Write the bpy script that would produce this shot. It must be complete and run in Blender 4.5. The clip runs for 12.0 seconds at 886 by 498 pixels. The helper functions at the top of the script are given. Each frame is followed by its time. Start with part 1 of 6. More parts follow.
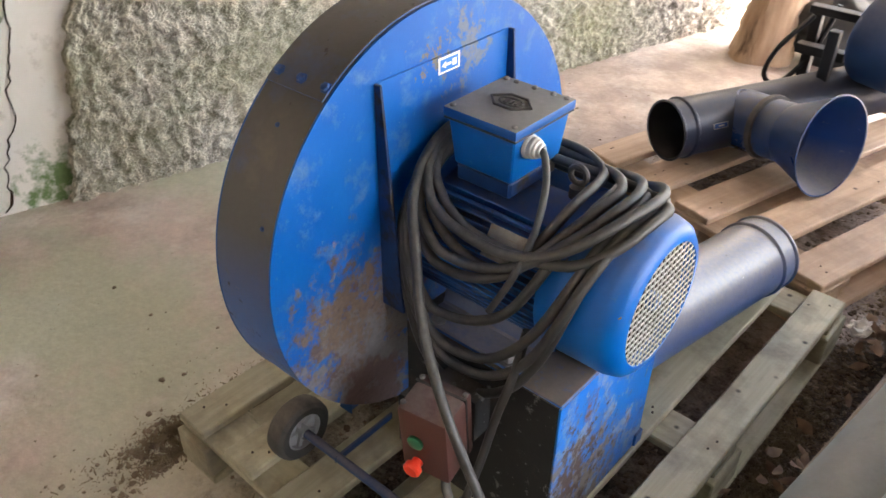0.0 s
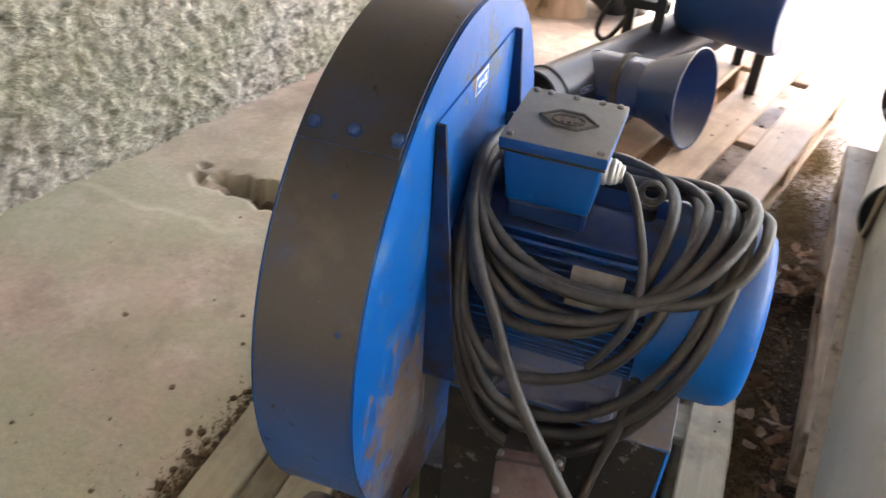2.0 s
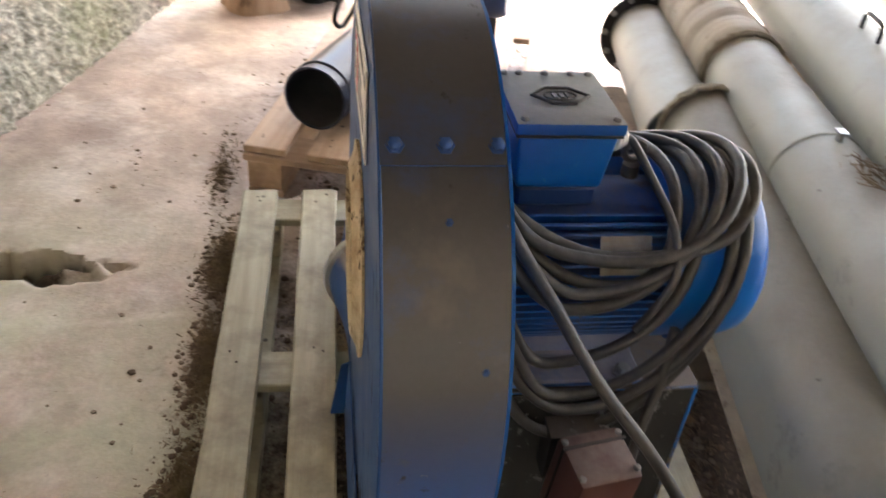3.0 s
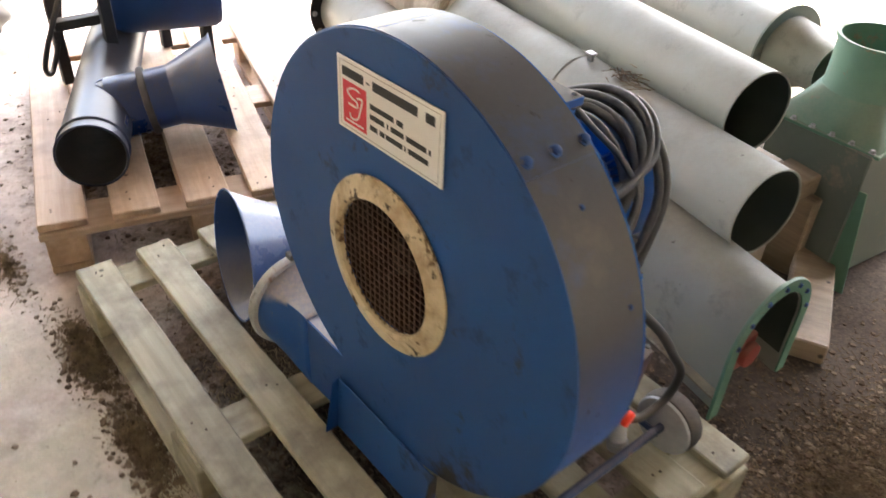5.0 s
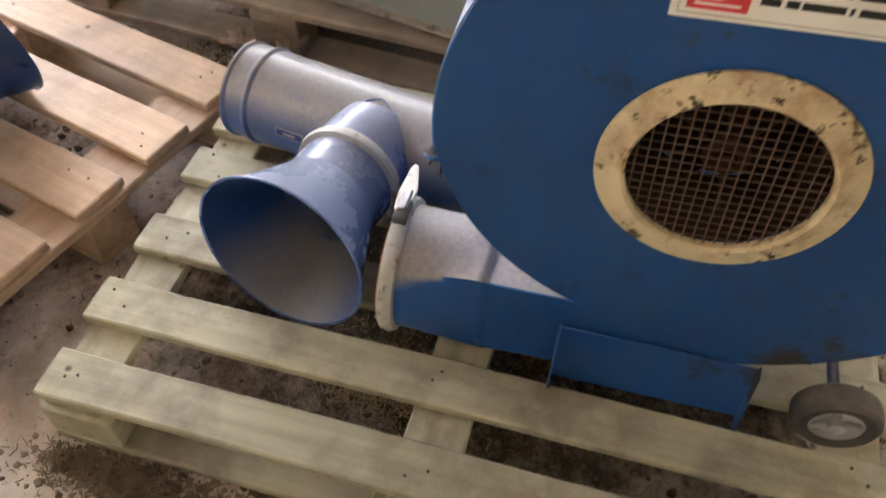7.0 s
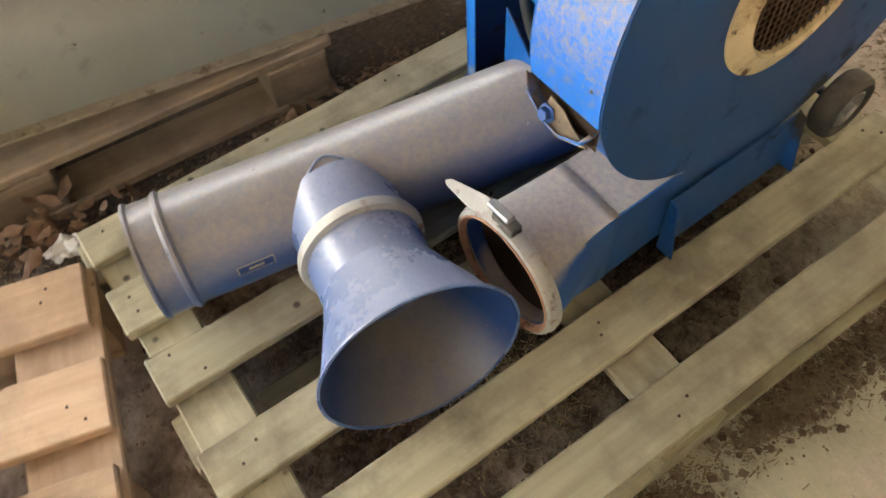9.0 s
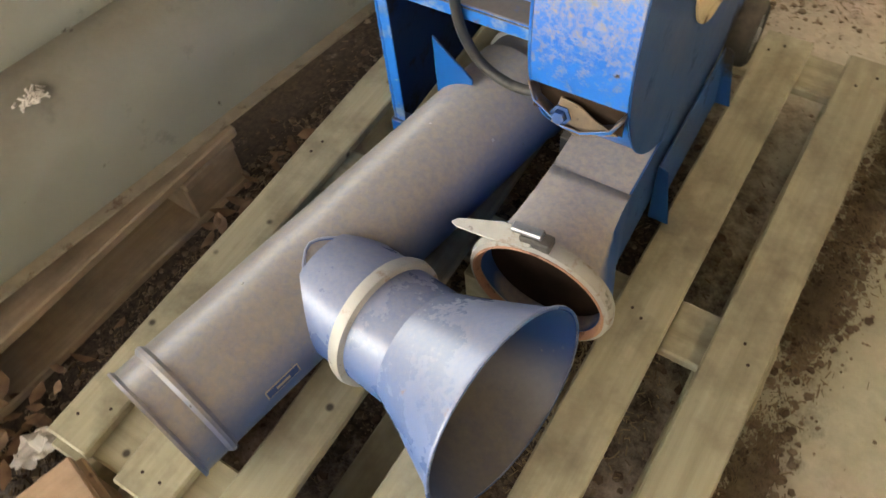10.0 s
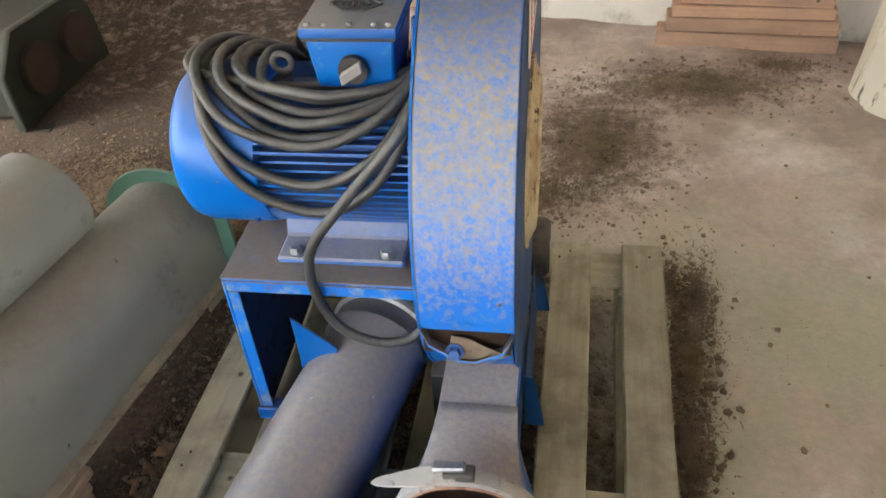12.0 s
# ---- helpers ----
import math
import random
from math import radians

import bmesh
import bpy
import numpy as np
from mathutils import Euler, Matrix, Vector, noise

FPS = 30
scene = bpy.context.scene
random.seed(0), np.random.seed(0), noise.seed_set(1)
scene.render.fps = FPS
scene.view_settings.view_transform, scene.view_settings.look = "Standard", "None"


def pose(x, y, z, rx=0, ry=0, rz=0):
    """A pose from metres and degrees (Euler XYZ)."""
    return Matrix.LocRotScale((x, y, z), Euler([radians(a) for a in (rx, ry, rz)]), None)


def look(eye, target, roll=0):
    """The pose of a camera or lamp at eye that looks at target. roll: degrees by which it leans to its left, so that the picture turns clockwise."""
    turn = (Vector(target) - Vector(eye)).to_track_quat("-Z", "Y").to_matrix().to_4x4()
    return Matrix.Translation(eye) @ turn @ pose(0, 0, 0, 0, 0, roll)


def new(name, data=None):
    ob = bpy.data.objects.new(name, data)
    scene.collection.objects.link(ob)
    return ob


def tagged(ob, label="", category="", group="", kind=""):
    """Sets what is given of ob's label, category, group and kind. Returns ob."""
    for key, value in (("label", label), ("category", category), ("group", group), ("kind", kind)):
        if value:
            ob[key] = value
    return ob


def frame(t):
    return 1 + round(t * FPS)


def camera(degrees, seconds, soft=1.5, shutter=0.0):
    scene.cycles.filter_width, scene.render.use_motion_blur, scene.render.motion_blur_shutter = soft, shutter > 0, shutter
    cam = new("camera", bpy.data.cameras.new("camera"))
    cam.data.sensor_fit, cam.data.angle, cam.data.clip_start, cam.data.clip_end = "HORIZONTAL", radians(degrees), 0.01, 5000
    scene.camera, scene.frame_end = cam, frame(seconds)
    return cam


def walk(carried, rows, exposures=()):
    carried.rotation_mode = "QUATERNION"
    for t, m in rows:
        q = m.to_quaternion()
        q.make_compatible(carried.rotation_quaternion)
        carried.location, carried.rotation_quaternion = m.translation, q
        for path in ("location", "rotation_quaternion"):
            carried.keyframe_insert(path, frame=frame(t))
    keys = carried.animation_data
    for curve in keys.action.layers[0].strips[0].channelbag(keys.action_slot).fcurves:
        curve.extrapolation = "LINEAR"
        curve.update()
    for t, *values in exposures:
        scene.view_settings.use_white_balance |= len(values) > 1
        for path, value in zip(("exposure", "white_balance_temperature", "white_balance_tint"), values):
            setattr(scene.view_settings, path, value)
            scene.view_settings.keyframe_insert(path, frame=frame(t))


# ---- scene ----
cam = camera(57.95, 12.0, shutter=0.3)
PATH = [
    (0, (-0.826, 0.826, 1.264), (0.274, -0.392, 0.12), 0.6),
    (0.5, (-0.862, 0.766, 1.261), (0.322, -0.337, 0.085), 0.5),
    (1, (-0.78, 0.784, 1.255), (0.387, -0.337, 0.081), 1.2),
    (1.5, (-0.572, 0.815, 1.247), (0.388, -0.484, 0.067), -0.1),
    (2, (-0.366, 0.847, 1.238), (0.165, -0.656, 0.031), 3.9),
    (2.5, (-0.151, 0.838, 1.173), (-0.033, -0.803, 0.037), 7.4),
    (3, (0.035, 0.835, 1.186), (-0.224, -0.767, 0.018), 5.6),
    (3.2, (0.087, 0.842, 1.194), (-0.353, -0.686, -0.02), 7.3),
    (4.8, (0.506, 0.826, 1.273), (-0.492, -0.435, 0.084), 4.3),
    (5, (0.514, 0.747, 1.279), (-0.514, -0.491, 0.091), 3.2),
    (5.5, (0.536, 0.51, 1.244), (-0.636, -0.559, 0.026), 1.7),
    (6, (0.591, 0.315, 1.207), (-0.638, -0.506, -0.14), 0.6),
    (6.5, (0.668, 0.057, 1.208), (-0.619, -0.499, -0.219), 0.3),
    (7, (0.658, -0.116, 1.185), (-0.565, -0.442, -0.363), 1.2),
    (7.2, (0.634, -0.202, 1.163), (-0.499, -0.452, -0.466), 1.9),
    (8.8, (0.404, -0.684, 1.196), (-0.522, -0.244, -0.521), -5.2),
    (9, (0.381, -0.726, 1.195), (-0.516, -0.17, -0.504), -4.0),
    (9.5, (0.282, -0.793, 1.136), (-0.557, -0.052, -0.521), -5.1),
    (10, (0.192, -0.85, 1.157), (-0.495, 0.02, -0.507), -7.6),
    (10.5, (0.117, -0.956, 1.174), (-0.388, 0.167, -0.402), -7.7),
    (11, (0.062, -0.963, 1.203), (-0.301, 0.476, -0.138), -5.3),
    (11.5, (0.059, -0.937, 1.222), (-0.221, 0.624, 0.003), -4.1),
    (12, (0.078, -0.943, 1.215), (-0.243, 0.56, -0.065), -4.4),
]
EXPOSURE = [(0.0, 3.64, 6200.0, 8.0), (1.5, 3.70, 6200.0, 8.0), (3.0, 3.60, 6300.0, 8.0), (5.0, 3.87, 6200.0, 8.0), (7.0, 3.85, 6400.0, 8.0), (9.0, 3.85, 7100.0, 3.0), (10.0, 3.75, 7500.0, 2.0), (11.0, 3.68, 7300.0, 3.0), (12.0, 3.57, 6400.0, 4.0)]
walk(cam, [(t, look(eye, target, roll)) for t, eye, target, roll in PATH], EXPOSURE)

# ---- world, sun, exposure ----
SUN_ELEV, SUN_TURN = 57.0, 240.0
world = bpy.data.worlds.new("world")
scene.world = world
world.use_nodes = True
wn, wl = world.node_tree.nodes, world.node_tree.links
sky = wn.new("ShaderNodeTexSky")
sky.sky_type, sky.sun_disc = "NISHITA", False
sky.sun_elevation, sky.sun_rotation = radians(SUN_ELEV), radians(SUN_TURN)
sky.air_density, sky.dust_density = 1.0, 6.0
wl.new(sky.outputs["Color"], wn["Background"].inputs["Color"])
wn["Background"].inputs["Strength"].default_value = 0.15
sun = new("sun", bpy.data.lights.new("sun", "SUN"))
sun.data.energy, sun.data.angle, sun.data.color = 5.0, radians(0.6), (1.0, 0.95, 0.87)
# the sky's sun_rotation turns clockwise from +Y
a, e = radians(SUN_TURN), radians(SUN_ELEV)
to_sun = Vector((math.sin(a) * math.cos(e), math.cos(a) * math.cos(e), math.sin(e)))
sun.matrix_basis = look(to_sun * 20, (0, 0, 0))


# ---- materials ----
def nodes_of(name):
    m = bpy.data.materials.new(name)
    m.use_nodes = True
    return m, m.node_tree.nodes, m.node_tree.links


def grey(n, l, value, lo, hi):
    m = n.new("ShaderNodeMapRange")
    m.inputs["From Min"].default_value, m.inputs["From Max"].default_value = lo, hi
    l.new(value, m.inputs["Value"])
    return m.outputs["Result"]


def mix(n, l, fac, a, b):
    m = n.new("ShaderNodeMix")
    m.data_type = "RGBA"
    for sock, v in ((m.inputs[0], fac), (m.inputs[6], a), (m.inputs[7], b)):
        if isinstance(v, (int, float)):
            sock.default_value = v
        elif isinstance(v, tuple):
            sock.default_value = (*v, 1)
        else:
            l.new(v, sock)
    return m.outputs[2]


def mul(n, l, a, b, op="MULTIPLY"):
    m = n.new("ShaderNodeMath")
    m.operation = op
    for sock, v in zip(m.inputs, (a, b)):
        if isinstance(v, (int, float)):
            sock.default_value = v
        else:
            l.new(v, sock)
    return m.outputs[0]


def tex(n, l, vec, scale, detail=4.0, rough=0.6, kind="noise"):
    if kind == "noise":
        t = n.new("ShaderNodeTexNoise")
        t.inputs["Detail"].default_value, t.inputs["Roughness"].default_value = detail, rough
        out = t.outputs["Fac"]
    else:
        t = n.new("ShaderNodeTexVoronoi")
        t.feature = kind
        out = t.outputs["Distance"]
    t.inputs["Scale"].default_value = scale
    l.new(vec, t.inputs["Vector"])
    return out


def coords(n, l, stretch=(1, 1, 1), shuffle=False):
    c = n.new("ShaderNodeTexCoord")
    m = n.new("ShaderNodeMapping")
    m.inputs["Scale"].default_value = stretch
    l.new(c.outputs["Object"], m.inputs["Vector"])
    if shuffle:
        o = n.new("ShaderNodeObjectInfo")
        k = n.new("ShaderNodeVectorMath")
        k.operation = "SCALE"
        k.inputs[0].default_value = (37.0, 91.0, 53.0)
        l.new(o.outputs["Random"], k.inputs["Scale"])
        l.new(k.outputs[0], m.inputs["Location"])
    return m.outputs["Vector"]


def surface(name, base, other, scale=6.0, rough=(0.45, 0.65), metal=0.0, patches=(), dust=None, bump=0.15, grain=120.0,
            stretch=(1, 1, 1), shuffle=False, specular=0.4, low=0.05, high=0.85, speckle=(0.25, 0.6), dust_rough=0.85, chips=()):
    """base and other are mottled at scale; patches: (colour, scale, lo, hi, roughness) break through where noise passes from lo to hi;
    dust: (colour, amount, scale) settles on faces that look up."""
    m, n, l = nodes_of(name)
    p = n["Principled BSDF"]
    vec = coords(n, l, stretch, shuffle)
    big = tex(n, l, vec, scale, 5.0, 0.62)
    fine = tex(n, l, vec, grain, 3.0, 0.6)
    col = mix(n, l, grey(n, l, big, 0.35, 0.65), base, other)
    r = grey(n, l, big, 0.3, 0.7)
    rr = n.new("ShaderNodeMapRange")
    rr.inputs["To Min"].default_value, rr.inputs["To Max"].default_value = rough
    l.new(r, rr.inputs["Value"])
    rval = rr.outputs["Result"]
    height = mul(n, l, fine, 0.3)
    for i, (c, s, lo, hi, pr, *spot) in enumerate(patches):
        off = n.new("ShaderNodeVectorMath")
        off.inputs[1].default_value = (3.1 * i + 1.7, 5.3 * i, 2.9)
        l.new(vec, off.inputs[0])
        raw = tex(n, l, off.outputs[0], s, 7.0, 0.68)
        if spot:
            far = n.new("ShaderNodeVectorMath")
            far.operation = "DISTANCE"
            far.inputs[1].default_value = spot[0]
            l.new(vec, far.inputs[0])
            raw = mul(n, l, raw, mul(n, l, grey(n, l, far.outputs["Value"], spot[1], 0.0), 0.45), "ADD")
        f = grey(n, l, raw, lo, hi)
        tone = mix(n, l, fine, tuple(0.7 * v for v in c), tuple(1.25 * v for v in c))
        col = mix(n, l, f, col, tone)
        rval = mix(n, l, f, rval, (pr, pr, pr))
        height = mul(n, l, height, mul(n, l, f, 0.5), "ADD")
    if dust:
        c, amount, s = dust
        g = n.new("ShaderNodeNewGeometry")
        sep = n.new("ShaderNodeSeparateXYZ")
        l.new(g.outputs["Normal"], sep.inputs[0])
        up = grey(n, l, sep.outputs["Z"], low, high)
        f = mul(n, l, up, mul(n, l, grey(n, l, tex(n, l, vec, s, 6.0, 0.7), *speckle), amount))
        col = mix(n, l, f, col, mix(n, l, fine, tuple(0.8 * v for v in c), tuple(1.15 * v for v in c)))
        rval = mix(n, l, f, rval, (dust_rough,) * 3)
    for i, (c, s, lo, hi, pr) in enumerate(chips):  # small spots over paint and dust alike
        off = n.new("ShaderNodeVectorMath")
        off.inputs[1].default_value = (9.7, 4.1 * i + 2.3, 6.6)
        l.new(vec, off.inputs[0])
        f = grey(n, l, tex(n, l, off.outputs[0], s, 4.0, 0.62), lo, hi)
        col = mix(n, l, f, col, c)
        rval = mix(n, l, f, rval, (pr,) * 3)
    l.new(col, p.inputs["Base Color"])
    l.new(rval, p.inputs["Roughness"])
    p.inputs["Metallic"].default_value = metal
    p.inputs["Specular IOR Level"].default_value = specular
    if bump:
        b = n.new("ShaderNodeBump")
        b.inputs["Strength"].default_value, b.inputs["Distance"].default_value = bump, 0.004
        l.new(height, b.inputs["Height"])
        l.new(b.outputs["Normal"], p.inputs["Normal"])
    return m


BROWN_DUST = (0.20, 0.165, 0.13)
RUST = (0.16, 0.085, 0.055)
blue_front = surface("blue_paint", (0.003, 0.050, 0.185), (0.009, 0.072, 0.235), 5, (0.38, 0.58), 0,
                     [((0.012, 0.035, 0.10), 13, 0.58, 0.72, 0.7), ((0.045, 0.045, 0.045), 11, 0.62, 0.71, 0.8), ((0.08, 0.13, 0.20), 60, 0.68, 0.74, 0.6), ((0.035, 0.028, 0.022), 12, 0.72, 0.84, 0.8, (0.0, 0.2, 0.26), 0.18)], None, 0.06, specular=0.5)
blue_rust = surface("blue_paint_rusting", (0.0, 0.085, 0.35), (0.002, 0.105, 0.40), 7, (0.36, 0.5), 0,
                    [((0.07, 0.17, 0.36), 22, 0.54, 0.70, 0.6), ((0.16, 0.21, 0.31), 46, 0.66, 0.74, 0.7), ((0.125, 0.092, 0.082), 30, 0.76, 0.88, 0.9, (-0.107, 0.225, 0.45), 0.30), ((0.17, 0.16, 0.165), 38, 0.70, 0.79, 0.9, (-0.107, 0.195, 0.38), 0.26),
                     ((0.13, 0.088, 0.082), 20, 0.76, 0.88, 0.9, (-0.107, 0.215, 0.32), 0.24), ((0.17, 0.125, 0.095), 34, 0.80, 0.92, 0.9, (-0.107, 0.24, 0.50), 0.28), ((0.17, 0.15, 0.12), 70, 0.90, 0.96, 0.9, (-0.107, 0.05, 0.84), 0.14),
                     ((0.14, 0.17, 0.22), 40, 0.86, 0.93, 0.9, (-0.107, -0.02, 0.84), 0.20)], None, 0.14, specular=0.35, chips=[((0.22, 0.20, 0.17), 60, 0.72, 0.76, 0.8)])
blue_rim = surface("blue_paint_under_grime", (0.0, 0.075, 0.32), (0.002, 0.095, 0.37), 6, (0.36, 0.5), 0,
                   [((0.06, 0.10, 0.20), 26, 0.60, 0.70, 0.6)], ((0.048, 0.045, 0.042), 1.05, 9), 0.08, low=-0.18, high=0.32, speckle=(-0.1, 0.5), dust_rough=0.43, specular=0.95,
                   chips=[((0.26, 0.26, 0.26), 75, 0.73, 0.77, 0.7), ((0.035, 0.028, 0.024), 34, 0.66, 0.72, 0.8), ((0.10, 0.085, 0.07), 12, 0.56, 0.70, 0.6)])
blue_rim_top = surface("blue_paint_worn_ochre", (0.0, 0.115, 0.48), (0.004, 0.14, 0.53), 6, (0.38, 0.52), 0,
                       [((0.13, 0.20, 0.34), 60, 0.76, 0.98, 0.7, (-0.05, -0.32, 0.80), 0.38), ((0.25, 0.22, 0.16), 130, 0.64, 0.95, 0.85, (-0.05, -0.32, 0.86), 0.44)], ((0.095, 0.090, 0.084), 1.05, 12), 0.12,
                       low=0.68, high=0.95, speckle=(-0.05, 0.5), dust_rough=0.5, specular=0.7,
                       chips=[((0.40, 0.40, 0.38), 80, 0.74, 0.77, 0.7), ((0.05, 0.04, 0.03), 40, 0.70, 0.75, 0.8)])
blue_clean = surface("blue_enamel", (0.0, 0.080, 0.31), (0.002, 0.098, 0.36), 9, (0.28, 0.42), 0, [((0.06, 0.17, 0.36), 30, 0.62, 0.7, 0.6), ((0.09, 0.075, 0.06), 40, 0.66, 0.74, 0.85)], ((0.16, 0.135, 0.11), 0.6, 14), 0.06)
cowl_blue = surface("chipped_cowl_enamel", (0.0, 0.105, 0.42), (0.002, 0.13, 0.48), 9, (0.30, 0.42), 0, [((0.05, 0.15, 0.34), 30, 0.62, 0.7, 0.6)], ((0.15, 0.14, 0.13), 0.75, 14), 0.06, low=0.45, high=0.98,
                    chips=[((0.30, 0.15, 0.05), 48, 0.70, 0.73, 0.8), ((0.16, 0.13, 0.11), 26, 0.70, 0.74, 0.85)])
foot_dusty = surface("dusty_casting_paint", (0.03, 0.13, 0.40), (0.05, 0.15, 0.42), 12, (0.5, 0.65), 0, [((0.10, 0.09, 0.08), 30, 0.62, 0.70, 0.8)], ((0.30, 0.285, 0.30), 0.9, 26), 0.06, low=-0.1, high=0.6, speckle=(-0.1, 0.5))
fin_paint = surface("dusty_fin_paint", (0.0, 0.095, 0.37), (0.003, 0.115, 0.42), 9, (0.3, 0.45), 0, [((0.10, 0.09, 0.08), 30, 0.60, 0.70, 0.8)], ((0.12, 0.115, 0.12), 0.8, 30), 0.05, low=0.2, high=0.9)
# blue paint with shade mixed into its colour, for recessed parts
blue_shaded = surface("shaded_blue_paint", (0.0, 0.022, 0.095), (0.003, 0.032, 0.13), 9, (0.5, 0.65), 0, [((0.03, 0.025, 0.022), 20, 0.5, 0.62, 0.85)], ((0.10, 0.085, 0.07), 0.6, 14), 0.06)
# fin blue made darker, for shade between the fins; dust on top
barrel_blue = surface("dusty_shaded_motor_barrel", (0.0, 0.060, 0.24), (0.003, 0.075, 0.28), 9, (0.45, 0.6), 0, [((0.05, 0.042, 0.038), 20, 0.56, 0.68, 0.85)], ((0.14, 0.13, 0.13), 0.6, 14), 0.06)
blue_pipe = surface("blue_grey_pipe_paint", (0.018, 0.070, 0.22), (0.028, 0.088, 0.26), 8, (0.26, 0.38), 0,
                    [((0.15, 0.15, 0.16), 130, 0.60, 0.70, 0.6)], ((0.25, 0.218, 0.188), 0.97, 90), 0.08, low=-0.1, high=0.7, speckle=(-0.35, 0.6), dust_rough=0.38, specular=0.7,
                    chips=[((0.60, 0.60, 0.58), 55, 0.745, 0.77, 0.7), ((0.05, 0.04, 0.03), 60, 0.70, 0.75, 0.8)])
# shaded copy of the pipe paint, for the second pipe
pipe_shaded_paint = surface("shaded_blue_pipe_paint", (0.008, 0.013, 0.03), (0.011, 0.018, 0.045), 8, (0.26, 0.38), 0,
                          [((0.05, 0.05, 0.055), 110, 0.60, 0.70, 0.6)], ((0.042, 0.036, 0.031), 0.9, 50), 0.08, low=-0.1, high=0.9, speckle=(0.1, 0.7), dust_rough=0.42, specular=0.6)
blue_bell = surface("blue_bell_paint", (0.018, 0.095, 0.31), (0.026, 0.115, 0.36), 7, (0.20, 0.32), 0,
                    [((0.24, 0.13, 0.08), 26, 0.71, 0.75, 0.85)], ((0.32, 0.30, 0.29), 0.70, 160), 0.06, low=-0.25, high=0.85, speckle=(-0.6, 0.7), dust_rough=0.30, specular=0.6,
                    chips=[((0.22, 0.12, 0.07), 24, 0.69, 0.73, 0.85), ((0.55, 0.55, 0.55), 70, 0.75, 0.775, 0.7)])
# shaded copy of the bell paint, for the second pipe
shaded_bell = surface("shaded_blue_bell_paint", (0.008, 0.036, 0.14), (0.012, 0.048, 0.17), 7, (0.22, 0.34), 0, [((0.05, 0.05, 0.06), 70, 0.60, 0.70, 0.6)], ((0.058, 0.052, 0.048), 0.85, 40), 0.06, low=-0.1, high=0.9, speckle=(0.1, 0.7), dust_rough=0.42, specular=0.6)
blue_outlet = surface("dusty_outlet_paint", (0.006, 0.06, 0.22), (0.010, 0.075, 0.26), 6, (0.36, 0.5), 0,
                      [((0.12, 0.13, 0.15), 90, 0.62, 0.70, 0.6)], ((0.36, 0.315, 0.275), 1.0, 110), 0.1, low=0.42, high=0.66, speckle=(-0.3, 0.6), dust_rough=0.55, specular=0.5)
blue_stand = surface("worn_blue_stand_paint", (0.0, 0.125, 0.47), (0.008, 0.155, 0.53), 8, (0.45, 0.6), 0,
                     [((0.18, 0.25, 0.38), 20, 0.50, 0.61, 0.6), ((0.34, 0.34, 0.35), 38, 0.62, 0.68, 0.7), (RUST, 13, 0.57, 0.66, 0.9), ((0.19, 0.165, 0.145), 30, 0.78, 0.90, 0.9, (-0.433, 0.08, 0.15), 0.40), ((0.10, 0.07, 0.055), 40, 0.84, 0.93, 0.9, (-0.433, 0.10, 0.22), 0.34)], ((0.17, 0.14, 0.115), 1.0, 30), 0.12, speckle=(-0.1, 0.45), stretch=(1, 1, 0.9))
blue_dark = surface("dark_blue_bar_paint", (0.006, 0.03, 0.10), (0.01, 0.04, 0.13), 9, (0.5, 0.65), 0, [(RUST, 14, 0.62, 0.7, 0.9)], (BROWN_DUST, 0.5, 12), 0.08)
steel_dusty = surface("dusty_lid_paint", (0.16, 0.15, 0.14), (0.24, 0.22, 0.20), 20, (0.7, 0.85), 0, [], ((0.27, 0.25, 0.22), 0.8, 20), 0.1)
black_panel = surface("black_scuffed_panel", (0.022, 0.023, 0.023), (0.04, 0.04, 0.038), 9, (0.5, 0.7), 0,
                      [((0.20, 0.20, 0.19), 34, 0.60, 0.66, 0.8), ((0.10, 0.075, 0.06), 9, 0.58, 0.7, 0.9), ((0.28, 0.28, 0.27), 70, 0.66, 0.70, 0.8)], (BROWN_DUST, 0.5, 9), 0.08, specular=0.2)
# dark rust; also the colour of plates that stand for shade in openings
dark_hole = surface("dark_rust_and_shade", (0.022, 0.014, 0.010), (0.04, 0.026, 0.018), 12, (0.85, 0.95), 0, [], None, 0.1, specular=0.1)
cream = surface("cream_paint_chipped", (0.62, 0.50, 0.30), (0.68, 0.57, 0.36), 12, (0.5, 0.65), 0,
                [((0.34, 0.22, 0.11), 9, 0.48, 0.66, 0.8), ((0.14, 0.08, 0.04), 20, 0.57, 0.63, 0.85), ((0.05, 0.035, 0.025), 24, 0.62, 0.66, 0.85)], None, 0.15)
mesh_steel = surface("rusty_wire", (0.10, 0.06, 0.04), (0.16, 0.10, 0.07), 30, (0.6, 0.8), 0.4, [], None, 0.0)
mesh_light = surface("galvanised_wire", (0.62, 0.60, 0.53), (0.5, 0.49, 0.45), 30, (0.4, 0.55), 0.15, [], None, 0.0)
bolt_blue = surface("painted_bolt", (0.015, 0.06, 0.20), (0.03, 0.08, 0.24), 60, (0.4, 0.6), 0.1, [((0.12, 0.1, 0.09), 60, 0.55, 0.65, 0.8)], None, 0.05)
emblem_dark = surface("dark_dusty_casting", (0.05, 0.046, 0.042), (0.09, 0.082, 0.072), 30, (0.6, 0.8), 0, [], ((0.14, 0.125, 0.11), 0.5, 40), 0.1)
bolt_steel = surface("dull_steel", (0.28, 0.28, 0.28), (0.4, 0.4, 0.4), 40, (0.35, 0.5), 0.8, [(RUST, 40, 0.58, 0.66, 0.9)], None, 0.05)
